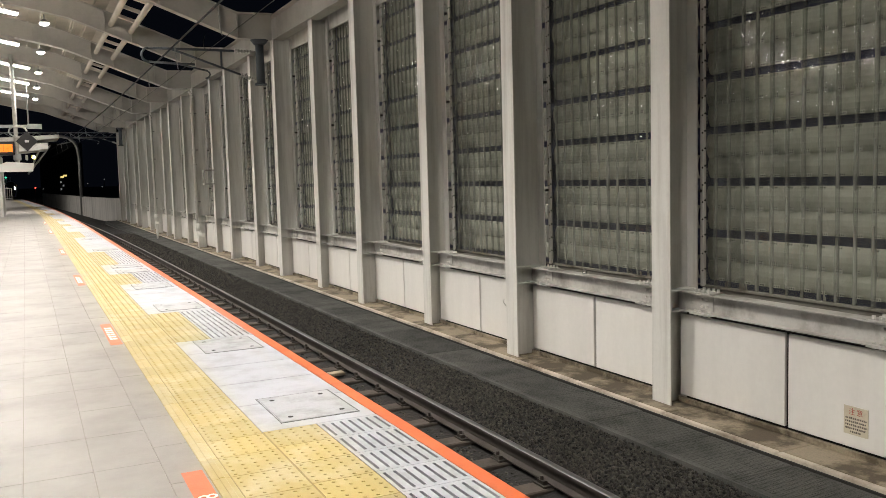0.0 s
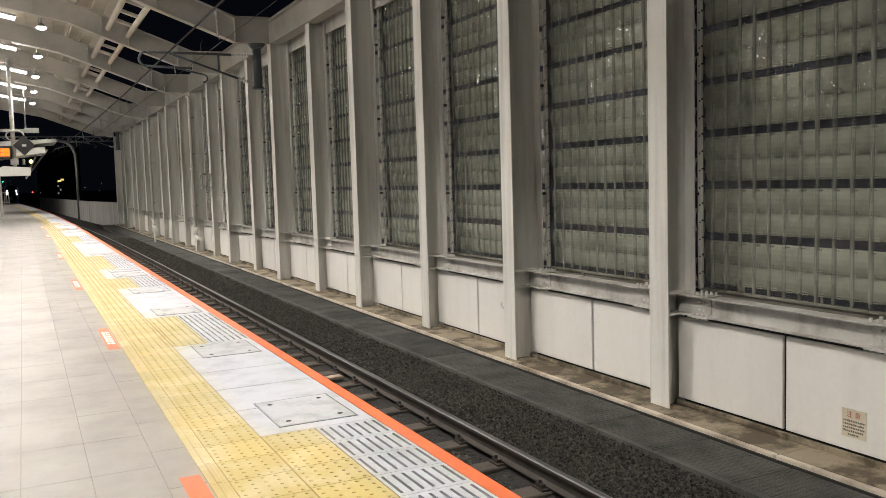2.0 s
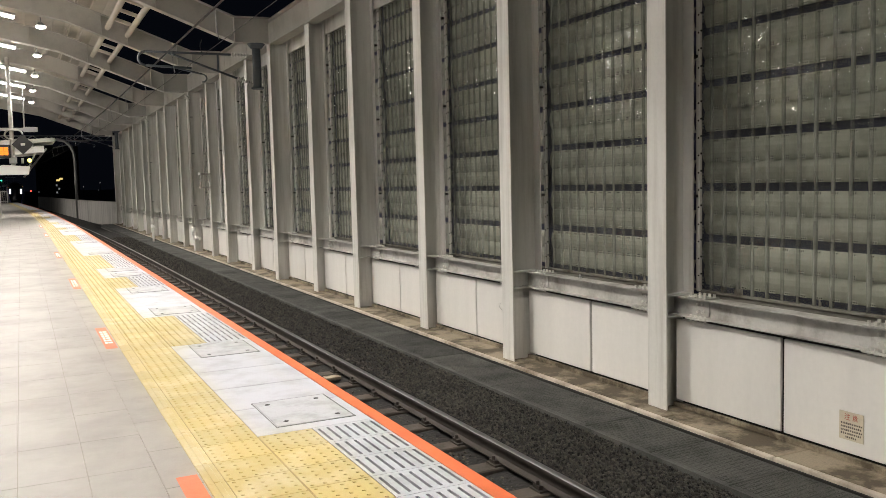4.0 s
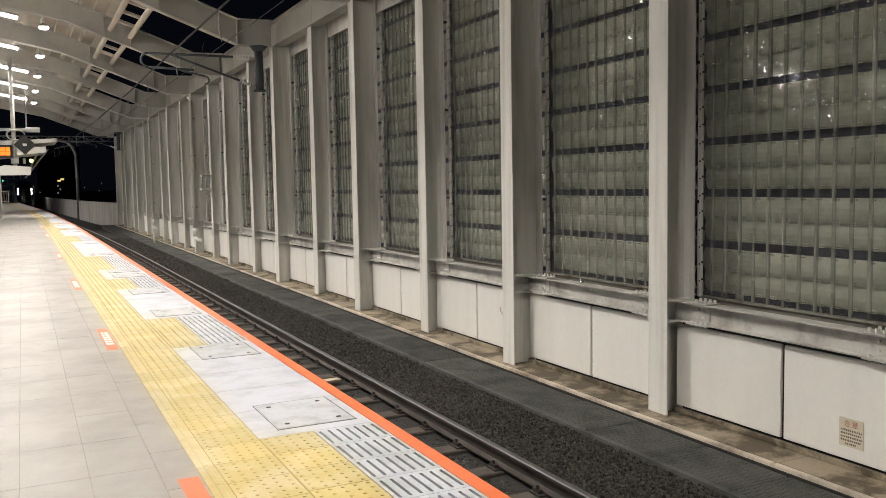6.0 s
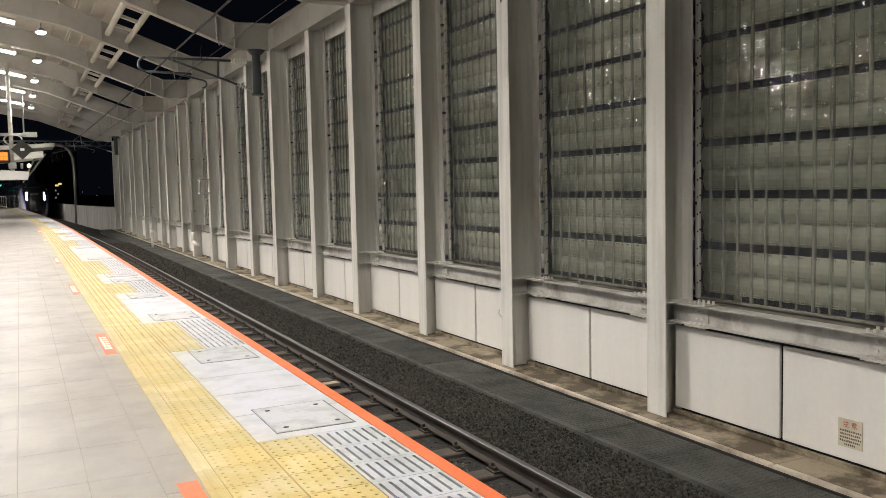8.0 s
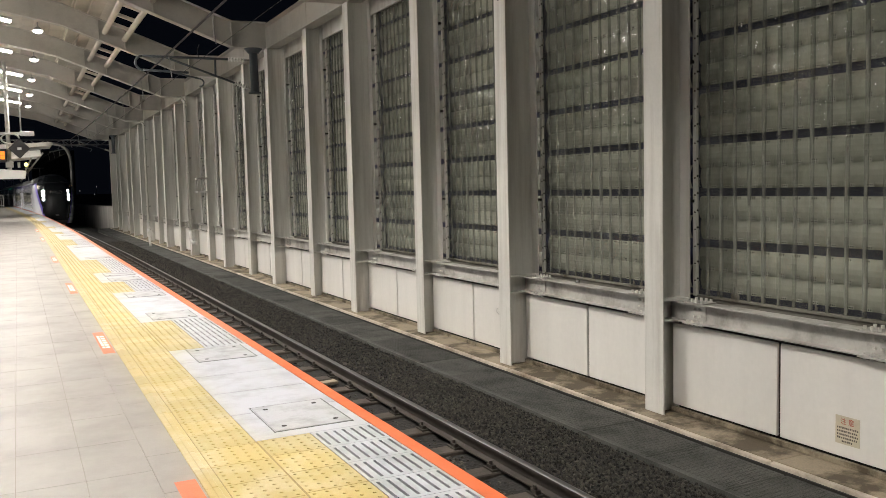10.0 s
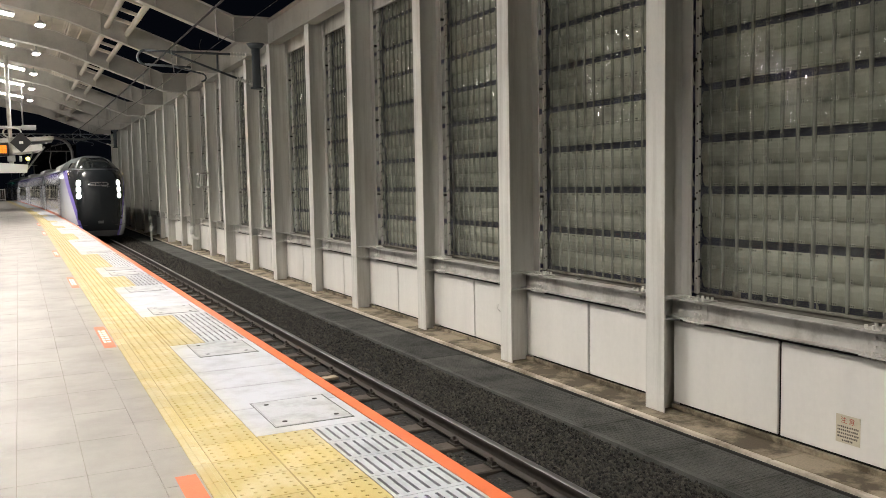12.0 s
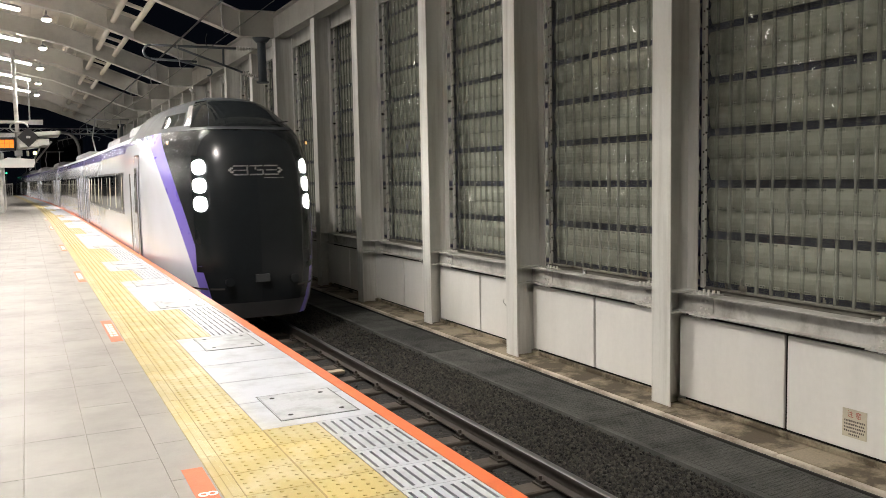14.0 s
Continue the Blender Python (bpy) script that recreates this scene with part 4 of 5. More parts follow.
def car_common(root, y0, y1):
    bm = bmesh.new()
    shell(bm, y0, y1, -0.4, 1.95)
    part("body_side", bm, M_TWHITE, root, "glossy white body side")
    bm = bmesh.new()
    shell(bm, y0, y1, 1.95, 2.18)
    part("shoulder_band", bm, M_TNAVY, root, "violet band below the roof")
    bm = bmesh.new()
    shell(bm, y0, y1, 2.18, 2.51)
    part("roof", bm, M_TROOF, root, "grey roof")
    bm = bmesh.new()
    shell(bm, y0, y1, -0.86, -0.4)
    part("skirt", bm, M_TDARK, root)
    bm = bmesh.new()
    pts = [(-w, z) for z, w in BODY] + [(w, z) for z, w in BODY[::-1][1:]]
    for y in ((y1 - 0.01,) if y0 > 3 else (y0 + 0.01, y1 - 0.01)):
        bm.faces.new([bm.verts.new((x, y, z)) for x, z in pts])
    part("end_wall", bm, M_TROOF, root)
    bogies(root, (y0 + 3.2 if y0 < 3 else 4.2, y1 - 3.2))


def roof_unit(root, ya, yb, hw=0.85):
    bm = bmesh.new()
    slab(bm, [(-hw, 2.40), (hw, 2.40), (hw - 0.05, 2.62), (hw - 0.3, 2.74), (0.3 - hw, 2.74), (0.05 - hw, 2.62)], ya, yb)
    part("roof_unit", soften(bm, 0.03, 2), M_TROOF, root, "grey air-conditioning shroud")


def head_car():
    root = thing("express_train_cab_car", "white express train cab car with black nose and violet stripe", "train", "train cars")
    low = LEVELS
    for s in (-1, 1):
        bm = bmesh.new()
        nose_skin(bm, ((-0.60, 0.05, 1.375),) + low[2:], 0.0, stripe_at, 12, s)
        part("nose_mask", bm, M_TBLACK, root, "glossy black nose")
        bm = bmesh.new()
        nose_skin(bm, ((-0.86, 0.14, 1.30), (-0.60, 0.05, 1.375)), 0.0, stripe_at, 12, s)
        part("nose_skirt", bm, M_TSKIRT, root, "matt grey lower skirt")
        bm = bmesh.new()
        nose_skin(bm, low, stripe_at, lambda z: stripe_at(z) + 0.11, 2, s)
        part("nose_stripe", bm, M_TVIOLET, root, "slanting violet stripe")
        bm = bmesh.new()
        nose_skin(bm, low[:10], lambda z: stripe_at(z) + 0.11, 1.44, 8, s, tail=6.0)
        part("nose_side", bm, M_TWHITE, root, "glossy white side")
        bm = bmesh.new()
        nose_skin(bm, low[9:], lambda z: stripe_at(z) + 0.11, 1.44, 8, s, tail=6.0)
        part("nose_shoulder", bm, M_TNAVY, root)
        bm = bmesh.new()
        nose_skin(bm, DOME, 0.0, 1.44, 16, s, tail=6.0)
        part("cab_dome", bm, M_TDOME, root, "dark grey cab roof")
        # windscreen and quarter window, a hair proud of the dome
        bm = bmesh.new()
        nose_skin(bm, ((2.215, 0.572, 1.241), (2.34, 0.76, 1.14), (2.52, 1.10, 1.02), (2.67, 1.50, 0.88), (2.74, 1.786, 0.766)), 0.0, 0.98, 10, s, out=0.012)
        part("windscreen", bm, M_TGLASS, root, "dark wrap-round windscreen")
        bm = bmesh.new()
        nose_skin(bm, ((2.165, 0.50, 1.28), (2.185, 0.53, 1.265)), 0.0, 1.12, 10, s, out=0.016)
        part("windscreen_sill", bm, M_TDARK, root)
        bm = bmesh.new()
        nose_skin(bm, ((2.25, 0.625, 1.213), (2.34, 0.76, 1.14), (2.52, 1.10, 1.02), (2.66, 1.47, 0.89)), 0.99, 1.06, 2, s, out=0.016)
        part("windscreen_pillar", bm, M_TSILVER, root)
        bm = bmesh.new()
        nose_skin(bm, ((2.27, 0.655, 1.197), (2.34, 0.76, 1.14), (2.52, 1.10, 1.02)), 1.08, 1.32, 4, s, out=0.014)
        part("quarter_window", bm, M_TGLASS, root)
        # lamp cluster: three lamps in a dark upright recess
        bm = bmesh.new()
        nose_skin(bm, ((-0.1, 0.0, 1.43), (0.8, 0.05, 1.44), (1.2, 0.10, 1.44), (1.74, 0.225, 1.405)), 0.77, 0.95, 3, s, out=0.004)
        lampbox = part("headlight_unit", bm, M_TGLASS, root, "upright lamp recess")
        for z in (0.98, 1.27, 1.56):
            bm = bmesh.new()
            hs = [z + 0.118 * u for u in (-0.999, -0.94, -0.8, -0.5, 0.0, 0.5, 0.8, 0.94, 0.999)]
            lv = [(zz, lerp_table([(q[0], q[1]) for q in LEVELS], zz), lerp_table([(q[0], q[2]) for q in LEVELS], zz)) for zz in hs]
            nose_skin(bm, lv, lambda zz, c=z: 0.86 - 0.083 * (1 - abs((zz - c) / 0.118) ** 3) ** 0.5, lambda zz, c=z: 0.86 + 0.083 * (1 - abs((zz - c) / 0.118) ** 3) ** 0.5, 4, s, out=0.02)
            part("headlamp", bm, M_HEAD, lampbox, "bright white headlamp")
        bm = bmesh.new()
        tube(bm, (s * 1.17, 1.28, 1.98), (s * 1.19, 1.28, 1.98), 0.03, 8)
        part("marker_lamp", bm, M_MARKER, root, "small amber marker lamp")
        # gap line between body and skirt
        bm = bmesh.new()
        nose_skin(bm, ((-0.375, 0.0, 1.41), (-0.345, 0.0, 1.41)), 0.60, 1.44, 10, s, out=0.004, tail=6.0)
        part("skirt_gap", bm, M_NEARBLACK, root)
    # emblem: plain silver outline shapes
    bm = bmesh.new()

    def bar(xa, xb, za, zb):
        lv = [(zz, lerp_table([(q[0], q[1]) for q in LEVELS], zz), 1.44) for zz in (za, zb)]
        s = 1 if xb > 0 else -1
        lo, hi = min(abs(xa), abs(xb)), max(abs(xa), abs(xb))
        nose_skin(bm, lv, lo, hi, 3, s, out=0.008)
    for xa, xb in ((-0.36, -0.12), (-0.10, 0.0), (0.0, 0.10), (0.13, 0.36)):
        for z in (1.43, 1.57):
            bar(xa, xb, z - 0.011, z + 0.011)
    for xa, xb in ((-0.36, -0.14), (0.01, 0.10), (0.16, 0.34)):
        bar(xa, xb, 1.492, 1.508)
    for xa, za, zb in ((-0.13, 1.43, 1.57), (0.10, 1.43, 1.50), (0.0, 1.50, 1.57)):
        bar(xa - 0.024 if xa <= 0 else xa, xa if xa <= 0 else xa + 0.024, za, zb)
    bar(-0.41, -0.36, 1.455, 1.485)
    bar(-0.44, -0.39, 1.485, 1.515)
    bar(-0.41, -0.36, 1.515, 1.545)
    bar(0.35, 0.40, 1.455, 1.485)
    bar(0.38, 0.43, 1.485, 1.515)
    bar(0.35, 0.40, 1.515, 1.545)
    bar(0.12, 0.44, 1.375, 1.385)
    part("emblem", bm, M_TSILVER, root, "silver outline emblem")
    bm = bmesh.new()
    for xa, xb in ((-0.45, 0.25), (0.05, 0.60)):
        tube(bm, (xa, 0.62, 2.22), (xb, 0.72, 2.29), 0.012, 6)
        tube(bm, (xb - 0.35, 0.66, 2.27), (xb + 0.1, 0.74, 2.31), 0.010, 6)
    part("wiper", bm, M_CABLE, root)
    bm = bmesh.new()
    box(bm, -0.20, 0.20, -0.05, 0.30, -0.36, -0.06)
    part("coupler_cover", soften(bm, 0.09, 3), M_TDARK, root, "dark grey coupler cover")
    for x in (-0.52, 0.52):
        bm = bmesh.new()
        tube(bm, (x, -0.04, -0.25), (x, 0.1, -0.25), 0.07, 12)
        part("hose_socket", bm, M_TBLACK, root)
    car_common(root, 6.0, 20.2)
    for s in (-1, 1):
        door(root, s, 3.35, 4.15)
        window(root, s, 6.0, 16.9, seed=3)
        door(root, s, 17.9, 18.7)
    roof_unit(root, 4.2, 9.0, 0.95)
    roof_unit(root, 12.5, 16.5)
    bm = bmesh.new()
    tube(bm, (0, 18.5, 2.5), (0, 18.5, 2.8), 0.03, 8)
    tube(bm, (-0.6, 11, 2.45), (-0.6, 11, 2.72), 0.06, 8)
    part("roof_aerial", bm, M_TSILVER, root)
    return root


def middle_car(k):
    root = thing("express_train_car", "white express train carriage with violet band under the roof", "train", "train cars")
    car_common(root, 0.35, 20.2)
    for s in (-1, 1):
        window(root, s, 3.6, 10.0, seed=10 + k)
        window(root, s, 10.5, 16.9, seed=30 + k)
        door(root, s, 1.5, 2.3)
        door(root, s, 18.0, 18.8)
    roof_unit(root, 8.0, 12.5)
    bm = bmesh.new()
    box(bm, -0.5, 0.5, -0.35, 0.37, -0.3, 1.9)
    part("gangway", bm, M_TBLACK, root, "dark gangway bellows")
    if k % 2 == 0:
        bm = bmesh.new()
        tube(bm, (-0.7, 4.5, 2.55), (0.7, 4.5, 2.55), 0.05, 6)
        pan = part("pantograph", bm, M_GREYMETAL, root)
        for x in (-0.55, 0.55):
            bm = bmesh.new()
            bent_tube(bm, [(x, 4.5, 2.55), (x, 6.0, 3.25), (x * 0.9, 4.9, 3.95)], 0.028, 6)
            part("arm", bm, M_GREYMETAL, pan)
        bm = bmesh.new()
        tube(bm, (-0.85, 4.9, 3.97), (0.85, 4.9, 3.97), 0.03, 6)
        part("contact_strip", bm, M_GREYMETAL, pan)
    return root


CARS = []


def train():
    CARS.append((head_car(), 0.0, 20.2))
    for k in range(5):
        CARS.append((middle_car(k), 20.35 + 20.55 * k, 20.2))


# how far up the track the nose stands, second by second
NOSE = ((0.0, 224.0), (1.5, 201.5), (3.0, 178.5), (6.5, 123.4), (7.5, 107.6), (10.0, 69.2), (11.0, 55.2), (12.5, 34.2), (14.0, 13.3))


def move_train():
    for root, back, length in CARS:
        rows = []
        for t, y in NOSE:
            a, b = y + back + 4, y + back + length - 3
            p = Vector((TRACK + bend(a), a, 0))
            d = Vector((bend(b) - bend(a), b - a, 0)).normalized()
            rows.append((t, Matrix.Translation(p - d * 4) @ pose(0, 0, 0, 0, 0, -math.degrees(math.atan2(d.x, d.y)))))
        walk(root, rows)


# ---- overhead line ----
def overhead_line():
    ys = along(-12, 190, 4)
    for nm, x, z, r, sag in (("messenger_wire", 3.27, 4.52, 0.011, 0.0), ("messenger_wire", 3.34, 4.56, 0.011, 0.0), ("contact_wire", 3.46, 4.0, 0.006, 0.0)):
        bm = bmesh.new()
        bent_tube(bm, [(x + bend(y), y, z) for y in ys], r, 5)
        whole(nm, bm, M_CABLE, "thin black overhead wire above the track", "wire", "overhead wires")
    for k in range(14):
        y = 10.8 + k * 4.9
        bm = bmesh.new()
        tube(bm, (3.30 + bend(y), y, 4.52), (3.36 + bend(y), y, 4.0), 0.005, 5)
        tube(bm, (3.33 + bend(y), y + 0.05, 4.52), (3.38 + bend(y), y + 0.05, 4.0), 0.005, 5)
        whole("dropper", bm, M_GREYMETAL, "thin pale wire dropper between overhead wires", "dropper", "wire droppers")
    for y, s in ((22.25, 1.0), (58.4, 1.0)):
        root = thing("catenary_bracket", "grey tubular catenary bracket with insulators hung from a girder", "bracket", "catenary brackets", m=pose(0, y, 0))
        bm = bmesh.new()
        tube(bm, (5.72, 0, 5.02), (5.72, 0, 3.88), 0.11, 14)
        tube(bm, (5.72, 0, 5.02), (5.72, 0, 4.90), 0.24, 14, 0.14)
        tube(bm, (5.72, 0, 3.90), (5.72, 0, 3.86), 0.16, 14)
        part("drop_post", bm, M_BLUEGREY, root, "blue-grey hanging post")
        bm = bmesh.new()
        tube(bm, (5.05, 0, 4.72), (2.95, 0, 4.71), 0.03, 8)
        loop = [(2.95 - 0.17 * math.sin(a), 0, 4.54 + 0.17 * math.cos(a)) for a in [math.pi * i / 8 for i in range(9)]]
        bent_tube(bm, loop, 0.03, 8)
        tube(bm, (2.95, 0, 4.37), (4.05, 0, 4.34), 0.03, 8)
        tube(bm, (5.2, 0, 4.12), (3.5, 0, 4.70), 0.028, 8)
        tube(bm, (4.72, 0, 4.30), (4.72, 0, 4.72), 0.026, 8)
        tube(bm, (3.6, 0, 4.35), (4.3, 0, 4.20), 0.022, 8)
        arc = [(4.3 + 0.12 * math.sin(a), 0, 4.10 + 0.10 * math.cos(a)) for a in [math.pi * i / 6 for i in range(7)]]
        bent_tube(bm, arc, 0.02, 6)
        part("cantilever", bm, M_BLUEGREY, root, "grey tubular arm")
        for a, b in (((5.05, 0, 4.72), (5.50, 0, 4.72)), ((5.2, 0, 4.12), (5.58, 0, 3.99))):
            bm = bmesh.new()
            a, b = Vector(a), Vector(b)
            tube(bm, a, b + (b - a) * 0.3, 0.022, 8)
            for i in range(6):
                c = a + (b - a) * ((i + 0.5) / 6)
                d = (b - a).normalized() * 0.018
                tube(bm, c - d, c + d, 0.065, 12, 0.04)
            part("insulator", bm, M_BOLT, root, "pale ribbed insulator")
        bm = bmesh.new()
        pts = [(4.35 - 0.05 * math.sin(t * 3.1), 0.05, 4.72 + 0.35 * (1 - t)) for t in [i / 8 for i in range(9)]]
        bent_tube(bm, pts, 0.01, 5)
        part("jumper_cable", bm, M_CABLE, root)


# ---- pipes and small things on the wall ----
def wall_fittings():
    for y in (33.75, 45.5):
        root = thing("drain_pipe", "cream painted rainwater pipe running down the wall", "pipe", "drain pipes")
        bm = bmesh.new()
        bent_tube(bm, [(5.86, y, 4.86), (5.95, y, 4.75), (5.95, y, -0.25)], 0.058, 12)
        tube(bm, (5.95, y, 2.0), (5.95, y, 2.08), 0.072, 12)
        tube(bm, (5.95, y, 4.62), (5.95, y, 4.72), 0.072, 12)
        part("pipe", bm, M_STEEL, root)
        bm = bmesh.new()
        tube(bm, (5.95, y, -0.20), (5.95, y, -0.52), 0.085, 12)
        bent_tube(bm, [(5.95, y, -0.52), (6.0, y - 0.1, -0.66), (6.12, y - 0.25, -0.66)], 0.075, 10)
        part("outlet", bm, M_STEEL, root)
        for z in (0.6, 2.6, 4.0):
            bm = bmesh.new()
            box(bm, 5.88, 6.10, y - 0.02, y + 0.02, z, z + 0.04)
            part("clip", bm, M_GREYMETAL, root)
        gy = min(GIRDERS, key=lambda g: abs(g - y))
        root = thing("roof_pipe", "thin grey pipes slung under a roof girder", "pipe", "roof pipes")
        for dy, r in ((-0.17, 0.035), (-0.26, 0.022)):
            bm = bmesh.new()
            xs = [0.0, 1.5, 3.0, 4.2, 5.15, 5.86]
            bent_tube(bm, [(x, gy + dy, girder_line(x) - 0.06) for x in xs], r, 8)
            part("pipe", bm, M_STEEL, root)
    root = thing("wall_bracket", "small open cream steel bracket box on a wall column", "bracket")
    y, z = 31.1, 1.34
    for za, zb in ((z + 0.42, z + 0.48), (z - 0.06, z)):
        bm = bmesh.new()
        box(bm, 5.78, 6.14, y - 0.06, y + 0.30, za, zb)
        part("shelf", soften(bm, 0.004), M_BEAM, root)
    for x, yy in ((5.8, y - 0.03), (5.8, y + 0.26), (6.05, y - 0.03)):
        bm = bmesh.new()
        tube(bm, (x, yy, z), (x, yy, z + 0.42), 0.02, 8)
        part("post", bm, M_BEAM, root)
    # small plate on a column, and marker stump on the walkway
    bm = bmesh.new()
    box(bm, 6.022, 6.029, 10.165 + 0.0, 10.165 + 0.035, 3.86, 3.96)
    whole("number_plate", soften(bm, 0.002), M_NEARBLACK, "small dark marker plate on a wall column", "plate")
    bm = bmesh.new()
    tube(bm, (5.55, 42.2, -1.235), (5.55, 42.2, -0.75), 0.05, 10)
    box(bm, 5.47, 5.63, 42.13, 42.27, -0.75, -0.55)
    whole("track_marker", bm, M_STEEL, "small weathered marker post beside the track", "post")
    # warning notice on the white panel
    root = thing("warning_notice", "cream paper warning notice with red heading on a white panel", "notice")
    bm = bmesh.new()
    box(bm, 6.346, 6.3515, 4.775, 5.015, -0.99, -0.74)
    part("sheet", bm, M_NOTICE, root)
    cu = bpy.data.curves.new("heading", "FONT")
    cu.body, cu.size, cu.extrude = "注 意", 0.062, 0.0004
    cu.align_x = "CENTER"
    ob = new("heading", cu)
    ob.data.materials.append(M_RED)
    ob.parent = root
    ob.matrix_basis = Matrix(((0, 0, -1, 6.3445), (-1, 0, 0, 4.895), (0, 1, 0, -0.808), (0, 0, 0, 1)))
    rnd = random.Random(8)
    for k in range(5):
        z = -0.835 - k * 0.03
        bm = bmesh.new()
        y = 4.998 if k < 4 else 4.95
        while y > (4.80 if k < 4 else 4.85):
            w = rnd.uniform(0.010, 0.016)
            box(bm, 6.3452, 6.346, y - w, y, z - 0.018, z - rnd.uniform(0, 0.004))
            y -= w + 0.006
        part("print_line", bm, M_INK, root)
    # loose board lying beside the platform wall
    bm = bmesh.new()
    box(bm, -0.11, 0.11, -0.07, 0.07, -0.02, 0.02)
    whole("board", soften(bm, 0.006), M_KERB, "short pale wooden board lying on the track sleepers", "board", m=pose(3.60, 10.72, -1.253, 0, 0, 4))
    # shiny ball on a hex foot, added to catch a lamp glint
    bm = bmesh.new()
    bmesh.ops.create_uvsphere(bm, u_segments=16, v_segments=10, radius=0.026, matrix=Matrix.Translation((6.422, 8.957, 0.084)))
    tube(bm, (6.422, 8.957, 0.050), (6.422, 8.957, 0.072), 0.032, 6)
    for f in bm.faces:
        f.smooth = len(f.verts) < 5
    whole("cap_nut", bm, M_TSILVER, "shiny steel ball added to make a lamp glint on the wall beam", "nut")
    # clamp with a bright rag end on the column by the third bay
    bm = bmesh.new()
    bent_tube(bm, [(6.34, 10.9, -0.50), (6.31, 10.87, -0.55), (6.34, 10.84, -0.60)], 0.006, 6)
    whole("hook", bm, M_BOLT, "small white hook on a wall panel", "hook")


# ---- hanging signs over the platform ----
def hanging_cluster():
    Y = 40.0
    root = thing("sign_gantry", "white hanging steel pole with signs and cameras over the platform", "sign gantry", m=pose(0, Y, 0))
    bm = bmesh.new()
    tube(bm, (-0.20, 0, 6.9), (-0.20, 0, 2.25), 0.085, 12)
    part("pole", bm, M_BEAM, root)
    bm = bmesh.new()
    box(bm, -1.2, 0.75, -0.04, 0.04, 3.86, 3.98)
    box(bm, 0.25, 0.80, -0.06, 0.06, 3.82, 4.02)
    tube(bm, (0.30, 0, 5.6), (0.30, 0, 3.95), 0.03, 8)
    part("cross_arm", soften(bm, 0.004), M_GREYMETAL, root)
    bm = bmesh.new()
    ring = [(-0.12 + 0.34 * math.cos(a), -0.1, 3.70 + 0.22 * math.sin(a)) for a in [2 * math.pi * i / 14 for i in range(13)]]
    bent_tube(bm, ring, 0.035, 6)
    part("cable_loop", bm, M_BEAM, root)
    bm = bmesh.new()
    c = Vector((0.20, -0.3, 3.28))
    slab(bm, [(c.x - 0.42, c.z), (c.x, c.z - 0.42), (c.x + 0.42, c.z), (c.x, c.z + 0.42)], -0.34, -0.28)
    dia = part("diamond_sign", bm, M_TBLACKSIGN, root, "black diamond board")
    bm = bmesh.new()
    box(bm, c.x - 0.08, c.x + 0.08, -0.352, -0.345, c.z - 0.05, c.z + 0.05)
    part("mark", bm, M_PRINT, dia, "small white mark")
    bm = bmesh.new()
    box(bm, -1.3, -0.28, -0.25, 0.1, 2.72, 3.28)
    led = part("departure_board", soften(bm, 0.02), M_TBLACKSIGN, root, "dark indicator board")
    bm = bmesh.new()
    for k in range(5):
        for r in (0, 1):
            box(bm, -1.2 + k * 0.17, -1.04 + k * 0.17, -0.262, -0.255, 2.84 + r * 0.17, 3.00 + r * 0.17)
    part("lit_characters", bm, M_AMBER, led, "glowing amber characters")
    bm = bmesh.new()
    slab(bm, [(-1.0, 2.02), (0.36, 2.02), (0.42, 2.36), (-0.62, 2.44), (-1.0, 2.28)], -0.25, 0.15)
    part("white_sign_box", soften(bm, 0.015), M_PRINT, root, "white sign box")
    bm = bmesh.new()
    box(bm, -0.35, -0.05, -0.2, 0.1, 2.5, 2.75)
    part("junction_box", soften(bm, 0.01), M_GREYMETAL, root)
    bm = bmesh.new()
    tube(bm, (0.15, 0, 2.50), (0.15, 0, 2.72), 0.05, 8)
    part("camera_stub", bm, M_GREYMETAL, root)
    bm = bmesh.new()
    bmesh.ops.create_uvsphere(bm, u_segments=10, v_segments=6, radius=0.085, matrix=Matrix.Translation((0.42, 0, 2.62)))
    part("lit_beacon", bm, M_BEACON, root, "small glowing yellow lamp")
    # white canopy blades of the stair house behind the pole
    root = thing("stair_canopy", "white slatted canopy edge of a platform shelter", "canopy", m=pose(0, Y + 4, 0))
    for za, zb, xb in ((3.55, 3.80, 1.60), (3.05, 3.42, 1.10)):
        bm = bmesh.new()
        slab(bm, [(-2.5, za - 0.3), (xb, za + 0.08), (xb, zb), (-2.5, zb - 0.25)], 0, 3.0)
        part("blade", soften(bm, 0.01), M_BEAM, root)
    bm = bmesh.new()
    tube(bm, (0.75, 0.4, 3.15), (0.25, 1.2, 2.1), 0.04, 8)
    tube(bm, (1.2, 0.4, 3.3), (0.2, 2.0, 2.0), 0.04, 8)
    part("strut", bm, M_GREYMETAL, root)
    bm = bmesh.new()
    box(bm, -2.6, -0.95, 0.5, 6, 0, 2.9)
    part("shelter_wall", bm, M_BEAM, root)


